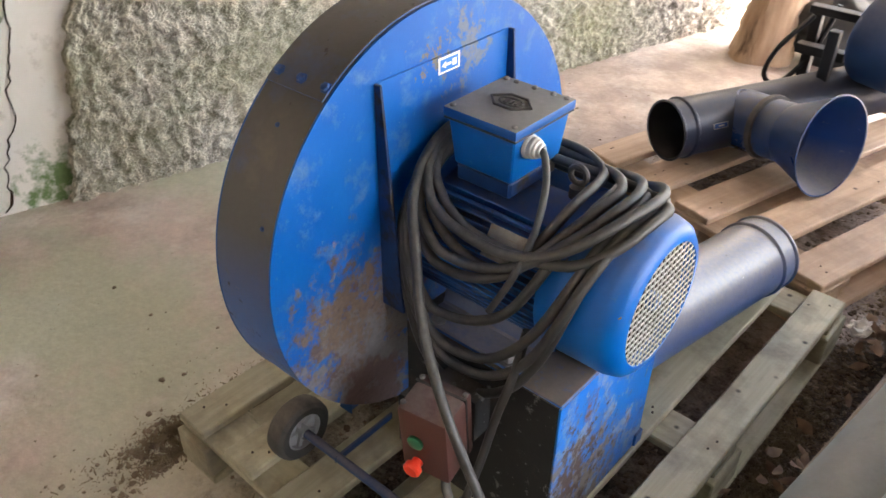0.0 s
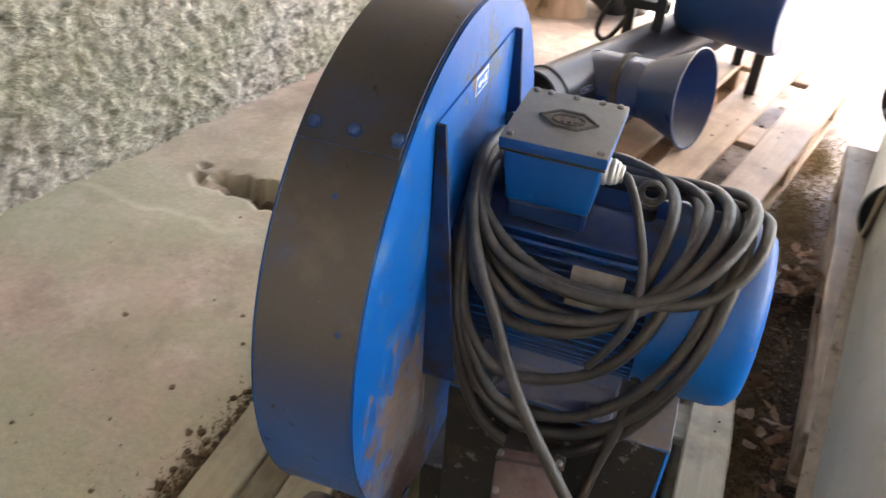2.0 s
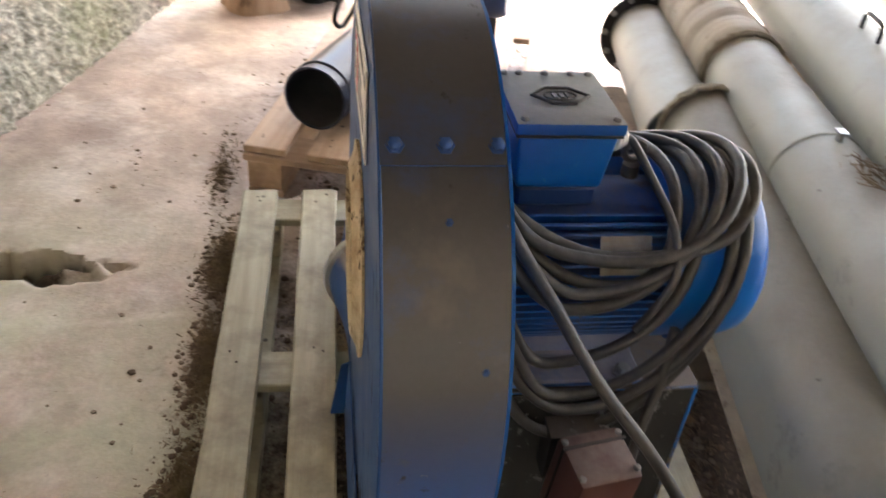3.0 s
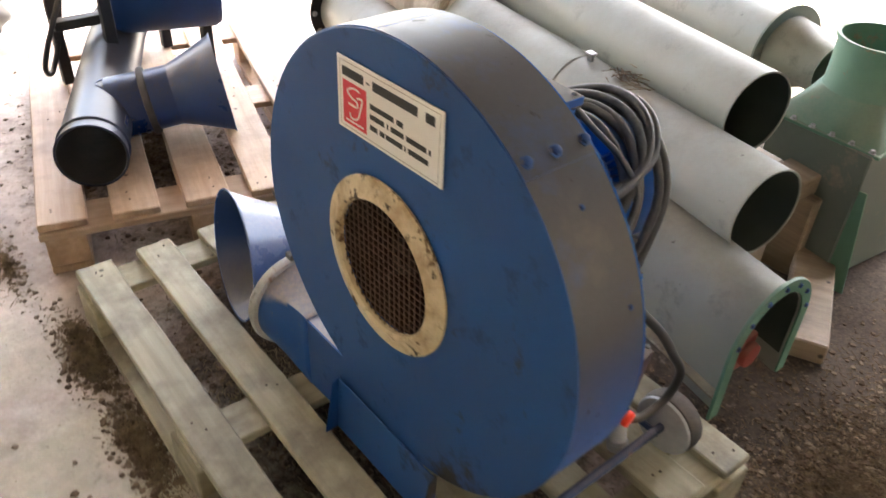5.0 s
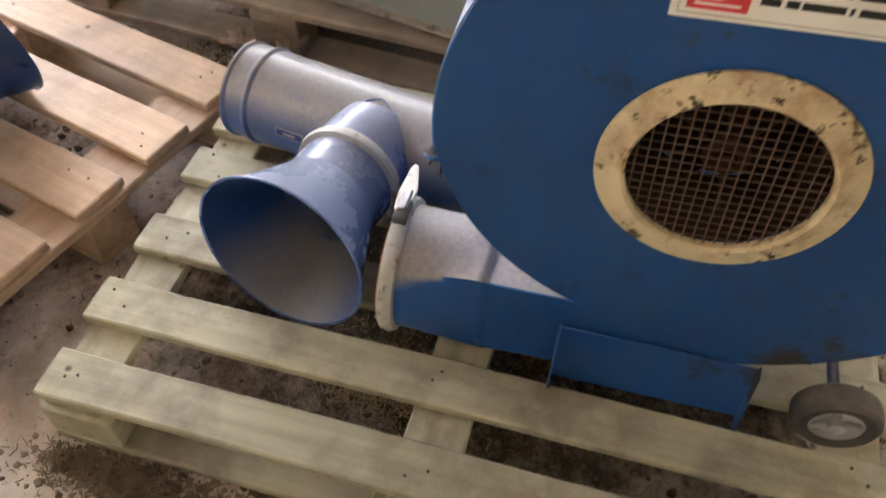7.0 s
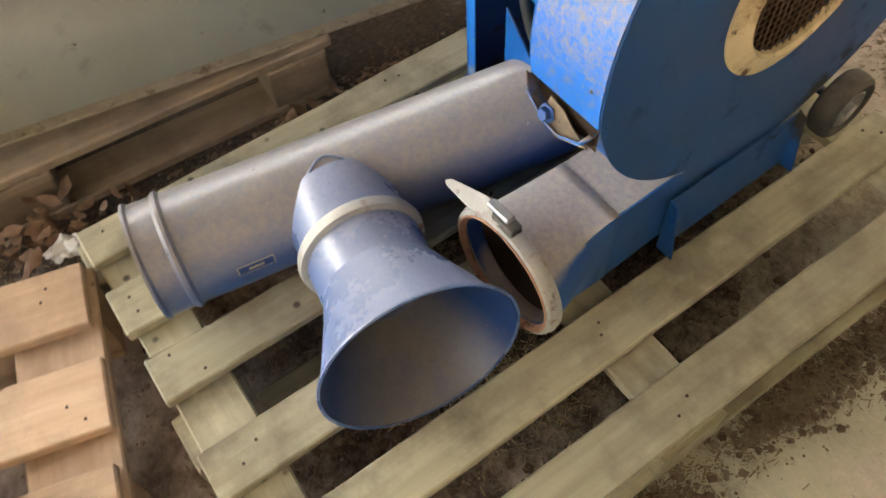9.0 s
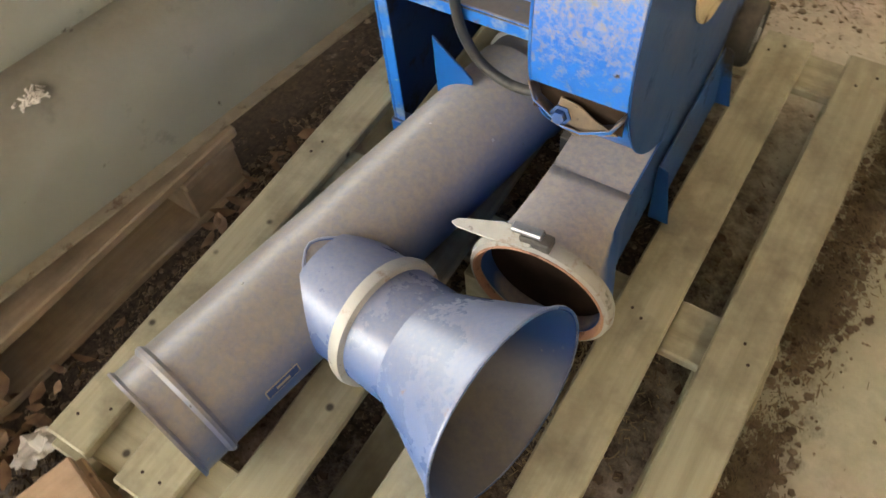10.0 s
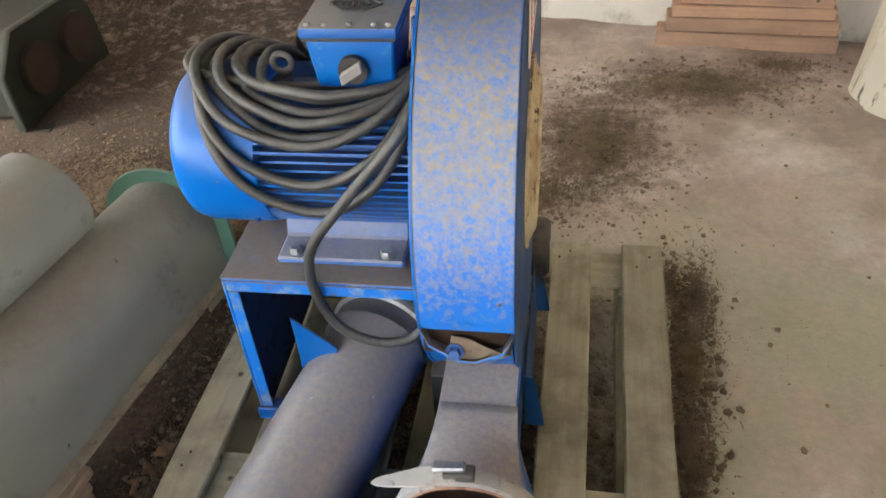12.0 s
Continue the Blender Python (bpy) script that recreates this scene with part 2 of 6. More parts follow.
tan_metal = surface("ochre_bare_metal", (0.17, 0.125, 0.078), (0.12, 0.092, 0.066), 40, (0.6, 0.8), 0.1, [((0.08, 0.06, 0.05), 60, 0.60, 0.68, 0.9), ((0.05, 0.14, 0.34), 34, 0.62, 0.68, 0.6)], None, 0.15)
galv = surface("galvanised_band", (0.52, 0.52, 0.48), (0.62, 0.62, 0.58), 25, (0.4, 0.55), 0.5, [((0.30, 0.16, 0.09), 14, 0.6, 0.68, 0.9)], ((0.4, 0.36, 0.3), 0.4, 12), 0.05)
galv_worn = surface("worn_galvanised_band", (0.40, 0.39, 0.36), (0.47, 0.46, 0.42), 25, (0.4, 0.55), 0.3, [((0.26, 0.15, 0.09), 16, 0.56, 0.66, 0.9), ((0.16, 0.14, 0.12), 40, 0.62, 0.70, 0.8)], ((0.34, 0.30, 0.25), 0.4, 12), 0.06)
rubber = surface("rubber_cable_dusty", (0.022, 0.022, 0.021), (0.040, 0.039, 0.036), 25, (0.40, 0.55), 0, [], ((0.125, 0.118, 0.100), 0.8, 30), 0.1, specular=0.5, dust_rough=0.6)
tyre_rub = surface("tyre_rubber", (0.03, 0.03, 0.03), (0.06, 0.058, 0.052), 20, (0.7, 0.9), 0, [], (BROWN_DUST, 0.6, 20), 0.1)
hub_grey = surface("hub_grey", (0.35, 0.35, 0.36), (0.45, 0.45, 0.45), 25, (0.4, 0.6), 0.3, [((0.1, 0.1, 0.1), 20, 0.6, 0.7, 0.8)], None, 0.05)
brown_box = surface("brown_switch_plastic", (0.075, 0.030, 0.024), (0.105, 0.043, 0.034), 14, (0.4, 0.6), 0, [], ((0.22, 0.17, 0.14), 0.8, 20), 0.05)
red_knob = surface("red_button_plastic", (0.85, 0.06, 0.02), (0.8, 0.05, 0.02), 20, (0.3, 0.4), 0, [], None, 0.0)
green_knob = surface("green_button_plastic", (0.02, 0.13, 0.06), (0.025, 0.15, 0.07), 20, (0.3, 0.4), 0, [], None, 0.0)
plate_alu = surface("rating_plate_metal", (0.42, 0.40, 0.35), (0.30, 0.28, 0.24), 40, (0.5, 0.7), 0.1, [((0.28, 0.24, 0.18), 30, 0.58, 0.68, 0.8)], None, 0.05)
label_white = surface("label_plastic", (0.77, 0.74, 0.66), (0.80, 0.77, 0.70), 14, (0.35, 0.45), 0, [((0.45, 0.38, 0.28), 10, 0.68, 0.78, 0.7)], None, 0.0)
label_ink = surface("label_ink", (0.02, 0.02, 0.02), (0.035, 0.033, 0.03), 30, (0.5, 0.6), 0, [], None, 0.0)
label_red = surface("label_red", (0.62, 0.035, 0.05), (0.66, 0.05, 0.06), 20, (0.4, 0.5), 0, [], None, 0.0)
label_line = surface("label_border", (0.40, 0.34, 0.26), (0.36, 0.30, 0.24), 20, (0.5, 0.6), 0, [], None, 0.0)
sticker_blue = surface("sticker_blue", (0.02, 0.16, 0.5), (0.02, 0.16, 0.5), 20, (0.4, 0.5), 0, [], None, 0.0)
sticker_dark = surface("faded_sticker_blue", (0.02, 0.055, 0.17), (0.03, 0.07, 0.20), 20, (0.45, 0.55), 0, [], None, 0.0)
duct_paint = surface("grey_green_duct_paint", (0.252, 0.262, 0.218), (0.298, 0.305, 0.252), 3, (0.45, 0.6), 0.0,
                     [((0.13, 0.14, 0.125), 9, 0.58, 0.72, 0.5), ((0.17, 0.12, 0.08), 25, 0.70, 0.76, 0.85)], ((0.185, 0.16, 0.118), 0.95, 5), 0.06, speckle=(0.1, 0.65), dust_rough=0.68, specular=0.6, high=0.95,
                     chips=[((0.30, 0.29, 0.26), 60, 0.73, 0.76, 0.8), ((0.08, 0.07, 0.055), 30, 0.70, 0.76, 0.8)])
flange_dusty = surface("dusty_flange_edge", (0.24, 0.20, 0.14), (0.32, 0.27, 0.19), 30, (0.7, 0.85), 0, [((0.14, 0.09, 0.055), 24, 0.56, 0.66, 0.9), ((0.45, 0.42, 0.36), 60, 0.66, 0.72, 0.8)], None, 0.2)
# dark green for the shade within ducts and neck
duct_dark = surface("duct_inside_shade", (0.025, 0.034, 0.026), (0.04, 0.05, 0.04), 6, (0.6, 0.8), 0, [], None, 0.05)
green_paint = surface("green_machine_paint", (0.085, 0.185, 0.125), (0.115, 0.225, 0.155), 5, (0.45, 0.6), 0,
                      [((0.2, 0.16, 0.11), 14, 0.62, 0.7, 0.8)], ((0.28, 0.27, 0.20), 0.5, 9), 0.08)
grey_green = surface("grey_green_sheet", (0.10, 0.125, 0.105), (0.13, 0.155, 0.13), 4, (0.5, 0.65), 0.1, [((0.25, 0.22, 0.17), 8, 0.58, 0.7, 0.8)], ((0.36, 0.32, 0.24), 0.7, 7), 0.06)
black_rubber = surface("black_rubber", (0.012, 0.012, 0.013), (0.022, 0.022, 0.022), 10, (0.5, 0.7), 0, [], (BROWN_DUST, 0.35, 8), 0.06)
red_paint = surface("red_oxide_paint", (0.32, 0.07, 0.05), (0.26, 0.06, 0.05), 14, (0.6, 0.8), 0, [], (BROWN_DUST, 0.5, 9), 0.1)
flex_cloth = surface("flexible_sleeve_plastic", (0.42, 0.38, 0.31), (0.5, 0.46, 0.38), 9, (0.6, 0.75), 0, [((0.25, 0.2, 0.15), 14, 0.58, 0.7, 0.8)], None, 0.15)
paper = surface("crumpled_paper", (0.62, 0.58, 0.52), (0.7, 0.66, 0.6), 30, (0.8, 0.9), 0, [], None, 0.2)
leaf_dry = surface("dry_leaf", (0.15, 0.085, 0.05), (0.25, 0.16, 0.095), 20, (0.7, 0.9), 0, [], None, 0.2)


def wood(name, light, dark, stain, grain_turn="Y", dirt=0.5):
    """Sawn softwood with its grain along the local Y axis, knots, nail stains and grey dirt."""
    m, n, l = nodes_of(name)
    p = n["Principled BSDF"]
    vec = coords(n, l, (1, 1, 1), True)
    st = n.new("ShaderNodeMapping")
    st.inputs["Scale"].default_value = (46, 2.2, 46) if grain_turn == "Y" else (2.2, 46, 46)
    l.new(vec, st.inputs["Vector"])
    fibre = tex(n, l, st.outputs[0], 1.0, 6.0, 0.65)
    broad = tex(n, l, vec, 7.0, 5.0, 0.65)
    col = mix(n, l, grey(n, l, fibre, 0.3, 0.7), dark, light)
    o = n.new("ShaderNodeObjectInfo")
    tone = n.new("ShaderNodeHueSaturation")
    tone.inputs["Saturation"].default_value = 1.0
    l.new(col, tone.inputs["Color"])
    l.new(mul(n, l, mul(n, l, o.outputs["Random"], 0.35), 0.82, "ADD"), tone.inputs["Value"])
    col = mix(n, l, mul(n, l, grey(n, l, broad, 0.45, 0.68), dirt), tone.outputs["Color"], stain)
    knot = tex(n, l, vec, 11.0, 2.0, 0.5, "F1")
    col = mix(n, l, grey(n, l, knot, 0.085, 0.04), col, tuple(0.35 * v for v in stain))
    l.new(col, p.inputs["Base Color"])
    p.inputs["Roughness"].default_value = 0.58
    p.inputs["Specular IOR Level"].default_value = 0.55
    b = n.new("ShaderNodeBump")
    b.inputs["Strength"].default_value, b.inputs["Distance"].default_value = 0.45, 0.003
    l.new(mul(n, l, fibre, broad, "ADD"), b.inputs["Height"])
    l.new(b.outputs["Normal"], p.inputs["Normal"])
    return m


wood_green = wood("weathered_greenish_pine", (0.47, 0.43, 0.295), (0.31, 0.28, 0.18), (0.17, 0.145, 0.10), dirt=0.9)
wood_orange = wood("orange_brown_pine", (0.57, 0.41, 0.275), (0.42, 0.275, 0.165), (0.26, 0.17, 0.11), dirt=0.6)
wood_dirty = wood("dirty_pallet_wood", (0.34, 0.26, 0.18), (0.22, 0.16, 0.10), (0.12, 0.09, 0.065), dirt=0.7)
wood_red = wood("reddish_stacked_timber", (0.52, 0.33, 0.21), (0.38, 0.23, 0.15), (0.25, 0.17, 0.13), "X", dirt=0.5)


def ground_material():
    """Trodden earth over old concrete: pinkish dust, grey-green algae, dark crumbs."""
    m, n, l = nodes_of("dusty_earth_floor")
    p = n["Principled BSDF"]
    vec = coords(n, l)
    a, b, c = tex(n, l, vec, 1.1, 5, 0.6), tex(n, l, vec, 4.5, 6, 0.68), tex(n, l, vec, 60, 4, 0.7)
    col = mix(n, l, grey(n, l, a, 0.35, 0.65), (0.55, 0.42, 0.34), (0.63, 0.505, 0.41))
    col = mix(n, l, mul(n, l, grey(n, l, b, 0.44, 0.68), 0.85), col, (0.30, 0.225, 0.17))
    pale = n.new("ShaderNodeVectorMath")
    pale.inputs[1].default_value = (3.0, 7.0, 0)
    l.new(vec, pale.inputs[0])
    col = mix(n, l, mul(n, l, grey(n, l, tex(n, l, pale.outputs[0], 2.6, 6, 0.7), 0.50, 0.62), 0.85), col, (0.74, 0.655, 0.58))
    moss = n.new("ShaderNodeVectorMath")
    moss.inputs[1].default_value = (8.0, 2.0, 0)
    l.new(vec, moss.inputs[0])
    damp = n.new("ShaderNodeVectorMath")  # the green film grows on the slab beside the long wall
    damp.operation = "DISTANCE"
    damp.inputs[1].default_value = (0.95, 0.0, 0.0)
    l.new(vec, damp.inputs[0])
    brown = mul(n, l, grey(n, l, tex(n, l, pale.outputs[0], 3.4, 7, 0.72), 0.40, 0.62), grey(n, l, damp.outputs["Value"], 0.55, 1.1))
    col = mix(n, l, mul(n, l, brown, 0.8), col, (0.27, 0.195, 0.155))
    film = mul(n, l, grey(n, l, tex(n, l, moss.outputs[0], 1.9, 6, 0.66), 0.38, 0.54), grey(n, l, damp.outputs["Value"], 1.35, 0.50))
    col = mix(n, l, mul(n, l, film, 0.82), col, (0.46, 0.465, 0.31))
    col = mix(n, l, grey(n, l, c, 0.3, 0.75), mix(n, l, 0.25, col, (0.12, 0.09, 0.07)), col)
    crumbs = grey(n, l, tex(n, l, vec, 21, 6, 0.75), 0.66, 0.72)
    col = mix(n, l, mul(n, l, crumbs, 0.7), col, (0.11, 0.08, 0.06))
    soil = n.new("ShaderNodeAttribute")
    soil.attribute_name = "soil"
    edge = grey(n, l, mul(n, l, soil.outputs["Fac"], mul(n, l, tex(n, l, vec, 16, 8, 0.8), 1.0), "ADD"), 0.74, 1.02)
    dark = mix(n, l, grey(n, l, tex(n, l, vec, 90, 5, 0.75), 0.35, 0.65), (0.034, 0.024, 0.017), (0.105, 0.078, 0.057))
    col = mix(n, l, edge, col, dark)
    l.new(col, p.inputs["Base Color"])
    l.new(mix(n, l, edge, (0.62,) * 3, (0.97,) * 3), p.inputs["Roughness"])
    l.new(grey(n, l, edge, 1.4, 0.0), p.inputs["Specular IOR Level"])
    bp = n.new("ShaderNodeBump")
    bp.inputs["Strength"].default_value, bp.inputs["Distance"].default_value = 0.5, 0.012
    l.new(mul(n, l, mul(n, l, b, mul(n, l, c, 0.22), "ADD"), mul(n, l, crumbs, 0.5), "ADD"), bp.inputs["Height"])
    l.new(bp.outputs["Normal"], p.inputs["Normal"])
    return m


def roughcast_material():
    """Coarse roughcast: beige, its hollows greyed to put their shade into the colour, green algae in broad patches."""
    m, n, l = nodes_of("roughcast_render")
    p = n["Principled BSDF"]
    vec = coords(n, l)
    a, b, c = tex(n, l, vec, 1.4, 5, 0.6), tex(n, l, vec, 28, 5, 0.7), tex(n, l, vec, 110, 3, 0.7)
    # the bump's height also darkens the colour, as shade in the hollows
    col = mix(n, l, grey(n, l, b, 0.36, 0.58), (0.24, 0.21, 0.17), (0.90, 0.84, 0.73))
    col = mix(n, l, mul(n, l, grey(n, l, a, 0.46, 0.68), 0.55), col, (0.42, 0.43, 0.21))
    col = mix(n, l, grey(n, l, c, 0.25, 0.6), mix(n, l, 0.45, col, (0.15, 0.13, 0.10)), col)
    l.new(col, p.inputs["Base Color"])
    p.inputs["Roughness"].default_value = 0.92
    p.inputs["Specular IOR Level"].default_value = 0.2
    bp = n.new("ShaderNodeBump")
    bp.inputs["Strength"].default_value, bp.inputs["Distance"].default_value = 1.0, 0.03
    l.new(mul(n, l, b, mul(n, l, c, 0.7), "ADD"), bp.inputs["Height"])
    l.new(bp.outputs["Normal"], p.inputs["Normal"])
    return m


ground_mat, roughcast = ground_material(), roughcast_material()
plaster = surface("old_lime_plaster", (0.62, 0.58, 0.50), (0.70, 0.66, 0.58), 3, (0.85, 0.95), 0,
                  [((0.40, 0.37, 0.30), 5, 0.56, 0.7, 0.9), ((0.30, 0.31, 0.18), 3, 0.62, 0.74, 0.9), ((0.20, 0.27, 0.13), 16, 0.68, 0.86, 0.9, (1.33, 0.08, 0.05), 0.20), ((0.40, 0.30, 0.21), 6, 0.60, 0.75, 0.9, (-0.6, 1.80, 0.0), 0.55)], None, 0.4, 60, specular=0.2)
plaster_white = surface("white_lime_plaster", (0.72, 0.69, 0.63), (0.79, 0.76, 0.71), 5, (0.85, 0.95), 0,
                        [((0.52, 0.48, 0.42), 9, 0.58, 0.72, 0.9), ((0.16, 0.24, 0.10), 16, 0.68, 0.84, 0.9, (1.34, 0.08, 0.07), 0.20), ((0.36, 0.33, 0.27), 22, 0.78, 0.88, 0.9, (1.33, 0.12, 0.02), 0.10)], None, 0.4, 60, specular=0.2)
bark = surface("whitewashed_timber", (0.62, 0.57, 0.46), (0.55, 0.48, 0.36), 6, (0.8, 0.9), 0, [((0.26, 0.19, 0.11), 16, 0.55, 0.64, 0.9), ((0.10, 0.07, 0.045), 22, 0.60, 0.66, 0.9)], None, 0.7, 60, (1, 1, 0.25), specular=0.2)
log_mat = surface("split_log", (0.50, 0.36, 0.24), (0.32, 0.21, 0.13), 14, (0.8, 0.9), 0, [((0.12, 0.08, 0.05), 8, 0.55, 0.66, 0.9)], None, 0.5, 60, (1, 1, 0.15), specular=0.2)
roof_mat = surface("unseen_roof_underside", (0.05, 0.045, 0.04), (0.08, 0.07, 0.06), 2, (0.8, 0.9), 0, [], None, 0.1)
litter_mat = surface("soil_crumbs", (0.16, 0.12, 0.085), (0.27, 0.21, 0.155), 40, (0.9, 0.97), 0, [], None, 0.3, specular=0.15)
clump_mat = surface("rotten_bark", (0.085, 0.060, 0.041), (0.17, 0.125, 0.088), 25, (0.9, 0.97), 0, [], None, 0.4, specular=0.12, shuffle=False)
straw_mat = surface("dry_straw", (0.24, 0.18, 0.11), (0.15, 0.11, 0.07), 30, (0.75, 0.9), 0, [], None, 0.0, specular=0.3)


# ---- mesh helpers ----
class Geo:
    """Gathers corners and faces of one mesh, in metres of the world or of the piece itself."""

    def __init__(self):
        self.v, self.f = [], []

    def add(self, verts, faces, m=None):
        k = len(self.v)
        self.v += [tuple(m @ Vector(p)) if m else tuple(p) for p in verts]
        self.f += [tuple(i + k for i in q) for q in faces]
        return self

    def box(self, x0, x1, y0, y1, z0, z1, m=None):
        v = [(x, y, z) for x in (x0, x1) for y in (y0, y1) for z in (z0, z1)]
        return self.add(v, [(0, 1, 3, 2), (4, 6, 7, 5), (0, 4, 5, 1), (2, 3, 7, 6), (0, 2, 6, 4), (1, 5, 7, 3)], m)

    def prism(self, poly, h0, h1, m=None):
        """A polygon in local x, y drawn out from z = h0 to h1."""
        k = len(poly)
        v = [(x, y, h) for h in (h0, h1) for x, y in poly]
        return self.add(v, [tuple(range(k))[::-1], tuple(range(k, 2 * k))] + [(i, (i + 1) % k, k + (i + 1) % k, k + i) for i in range(k)], m)

    def lathe(self, prof, seg=32, m=None, a0=0.0, a1=360.0, closed=False):
        """Turns a profile of (radius, height) about local z; closed: the profile is a ring of its own."""
        full = abs(a1 - a0) >= 360
        rows = seg if full else seg + 1
        k, v, f = len(prof), [], []
        for i in range(rows):
            a = radians(a0 + (a1 - a0) * i / seg)
            v += [(r * math.cos(a), r * math.sin(a), h) for r, h in prof]
        for i in range(seg):
            j = (i + 1) % rows
            for q in range(k if closed else k - 1):
                w = (q + 1) % k
                f.append((i * k + q, j * k + q, j * k + w, i * k + w))
        if not full and closed:
            f += [tuple(range(k))[::-1], tuple((rows - 1) * k + q for q in range(k))]
        return self.add(v, f, m)

    def disc(self, r, h, seg=32, m=None, up=True):
        v = [(r * math.cos(2 * math.pi * i / seg), r * math.sin(2 * math.pi * i / seg), h) for i in range(seg)]
        return self.add(v, [tuple(range(seg)) if up else tuple(range(seg))[::-1]], m)

    def cyl(self, r, h0, h1, seg=24, m=None):
        return self.lathe([(0.0001, h0), (r, h0), (r, h1), (0.0001, h1)], seg, m)

    def tube(self, pts, r, n=8, closed=False):
        pts = [Vector(p) for p in pts]
        k, v, f, side = len(pts), [], [], None
        for i, p in enumerate(pts):
            q0, q1 = pts[(i - 1) % k] if closed or i else p, pts[(i + 1) % k] if closed or i < k - 1 else p
            t = (q1 - q0).normalized()
            side = (side - t * side.dot(t)).normalized() if side else t.orthogonal().normalized()
            w = t.cross(side)
            v += [tuple(p + r * (math.cos(2 * math.pi * j / n) * side + math.sin(2 * math.pi * j / n) * w)) for j in range(n)]
        for i in range(k if closed else k - 1):
            b, c = i * n, ((i + 1) % k) * n
            f += [(b + j, b + (j + 1) % n, c + (j + 1) % n, c + j) for j in range(n)]
        if not closed:
            f += [tuple(range(n))[::-1], tuple((k - 1) * n + j for j in range(n))]
        return self.add(v, f)

    def mesh(self, name, mat, bevel=0.0, smooth=35.0, weld=True, seg=1):
        me = bpy.data.meshes.new(name)
        me.from_pydata(self.v, [], self.f)
        bm = bmesh.new()
        bm.from_mesh(me)
        if weld:
            bmesh.ops.remove_doubles(bm, verts=bm.verts, dist=0.00005)
            bmesh.ops.recalc_face_normals(bm, faces=bm.faces)
        if bevel:
            edges = [q for q in bm.edges if len(q.link_faces) == 2 and q.calc_face_angle(0) > radians(30)]
            bmesh.ops.bevel(bm, geom=edges, offset=bevel, segments=seg, profile=0.6, affect="EDGES", clamp_overlap=True)
        bm.to_mesh(me)
        bm.free()
        for q in me.polygons:
            q.use_smooth = True
        me.set_sharp_from_angle(angle=radians(smooth))
        me.materials.append(mat)
        return me


def thing(name, label, category, at=(0, 0, 0), group="", turn=0.0):
    ob = new(name)
    ob.matrix_basis = pose(*at, 0, 0, turn)
    ob.empty_display_size = 0.1
    return tagged(ob, label, category, group)


def part(name, geo, mat, parent, label="", bevel=0.0, smooth=35.0, local=False, seg=1):
    """One mesh under a thing or a part. Its corners are in the world's metres unless local."""
    ob = new(name, geo.mesh(name, mat, bevel, smooth, seg=seg) if isinstance(geo, Geo) else geo)
    ob.parent = parent
    if not local and parent.parent is None and parent.data is None:
        ob.matrix_parent_inverse = parent.matrix_basis.inverted()
    return tagged(ob, label)


def piece(name, mesh, m, parent, label=""):
    """An object on a shared mesh, at the pose m of its parent's space."""
    ob = new(name, mesh)
    ob.parent, ob.matrix_basis = parent, m
    return tagged(ob, label)


def solid(name, geo, mat, label, category="", kind="", bevel=0.0, smooth=35.0, group=""):
    return tagged(new(name, geo.mesh(name, mat, bevel, smooth)), label, category, group, kind)


def spline(pts, per=8, closed=False):
    """A Catmull-Rom curve through pts."""
    pts = [Vector(p) for p in pts]
    k, out = len(pts), []
    for i in range(k if closed else k - 1):
        if closed:
            p0, p1, p2, p3 = (pts[(i + j) % k] for j in (-1, 0, 1, 2))
        else:
            p0, p1, p2, p3 = pts[max(i - 1, 0)], pts[i], pts[i + 1], pts[min(i + 2, k - 1)]
        for s in range(per):
            t = s / per
            out.append(0.5 * ((2 * p1) + (p2 - p0) * t + (2 * p0 - 5 * p1 + 4 * p2 - p3) * t * t + (3 * p1 - p0 - 3 * p2 + p3) * t ** 3))
    if not closed:
        out.append(pts[-1])
    return out


def axis(origin, way, up=(0, 0, 1)):
    """A frame at origin whose z looks along way."""
    z = Vector(way).normalized()
    x = Vector(up).cross(z)
    x = x.normalized() if x.length > 1e-4 else z.orthogonal().normalized()
    y = z.cross(x)
    return Matrix(((x.x, y.x, z.x, origin[0]), (x.y, y.y, z.y, origin[1]), (x.z, y.z, z.z, origin[2]), (0, 0, 0, 1)))


ALONG_X = Matrix(((0, 0, 1, 0), (1, 0, 0, 0), (0, 1, 0, 0), (0, 0, 0, 1)))  # local x, y, z become world y, z, x


def on_ring(x):
    return Matrix.Translation((x, RING_Y, RING_Z)) @ ALONG_X


def on_fan(x):
    """Local x, y become world y, z about the fan's shaft; local z points along world x, from x."""
    return Matrix.Translation((x, FAN_Y, FAN_Z)) @ ALONG_X


FAN_Y, FAN_Z, FAN_R, FAN_W = 0.036, 0.580, 0.338, 0.1125
YAW = pose(0.009, 0.002, 0.008, 0, 0, 1.53)  # the blower stands a little askew on its pallet
RING_Y, RING_Z = 0.013, 0.581

# ---- the building ----
WALL = pose(1.37, 0, 0, 0, 0, -13.9)  # its y runs along the long wall, x out of the barn
END = pose(0, 1.79, 0, 0, 0, -9.4)   # the short wall: x runs along it, y out of the barn


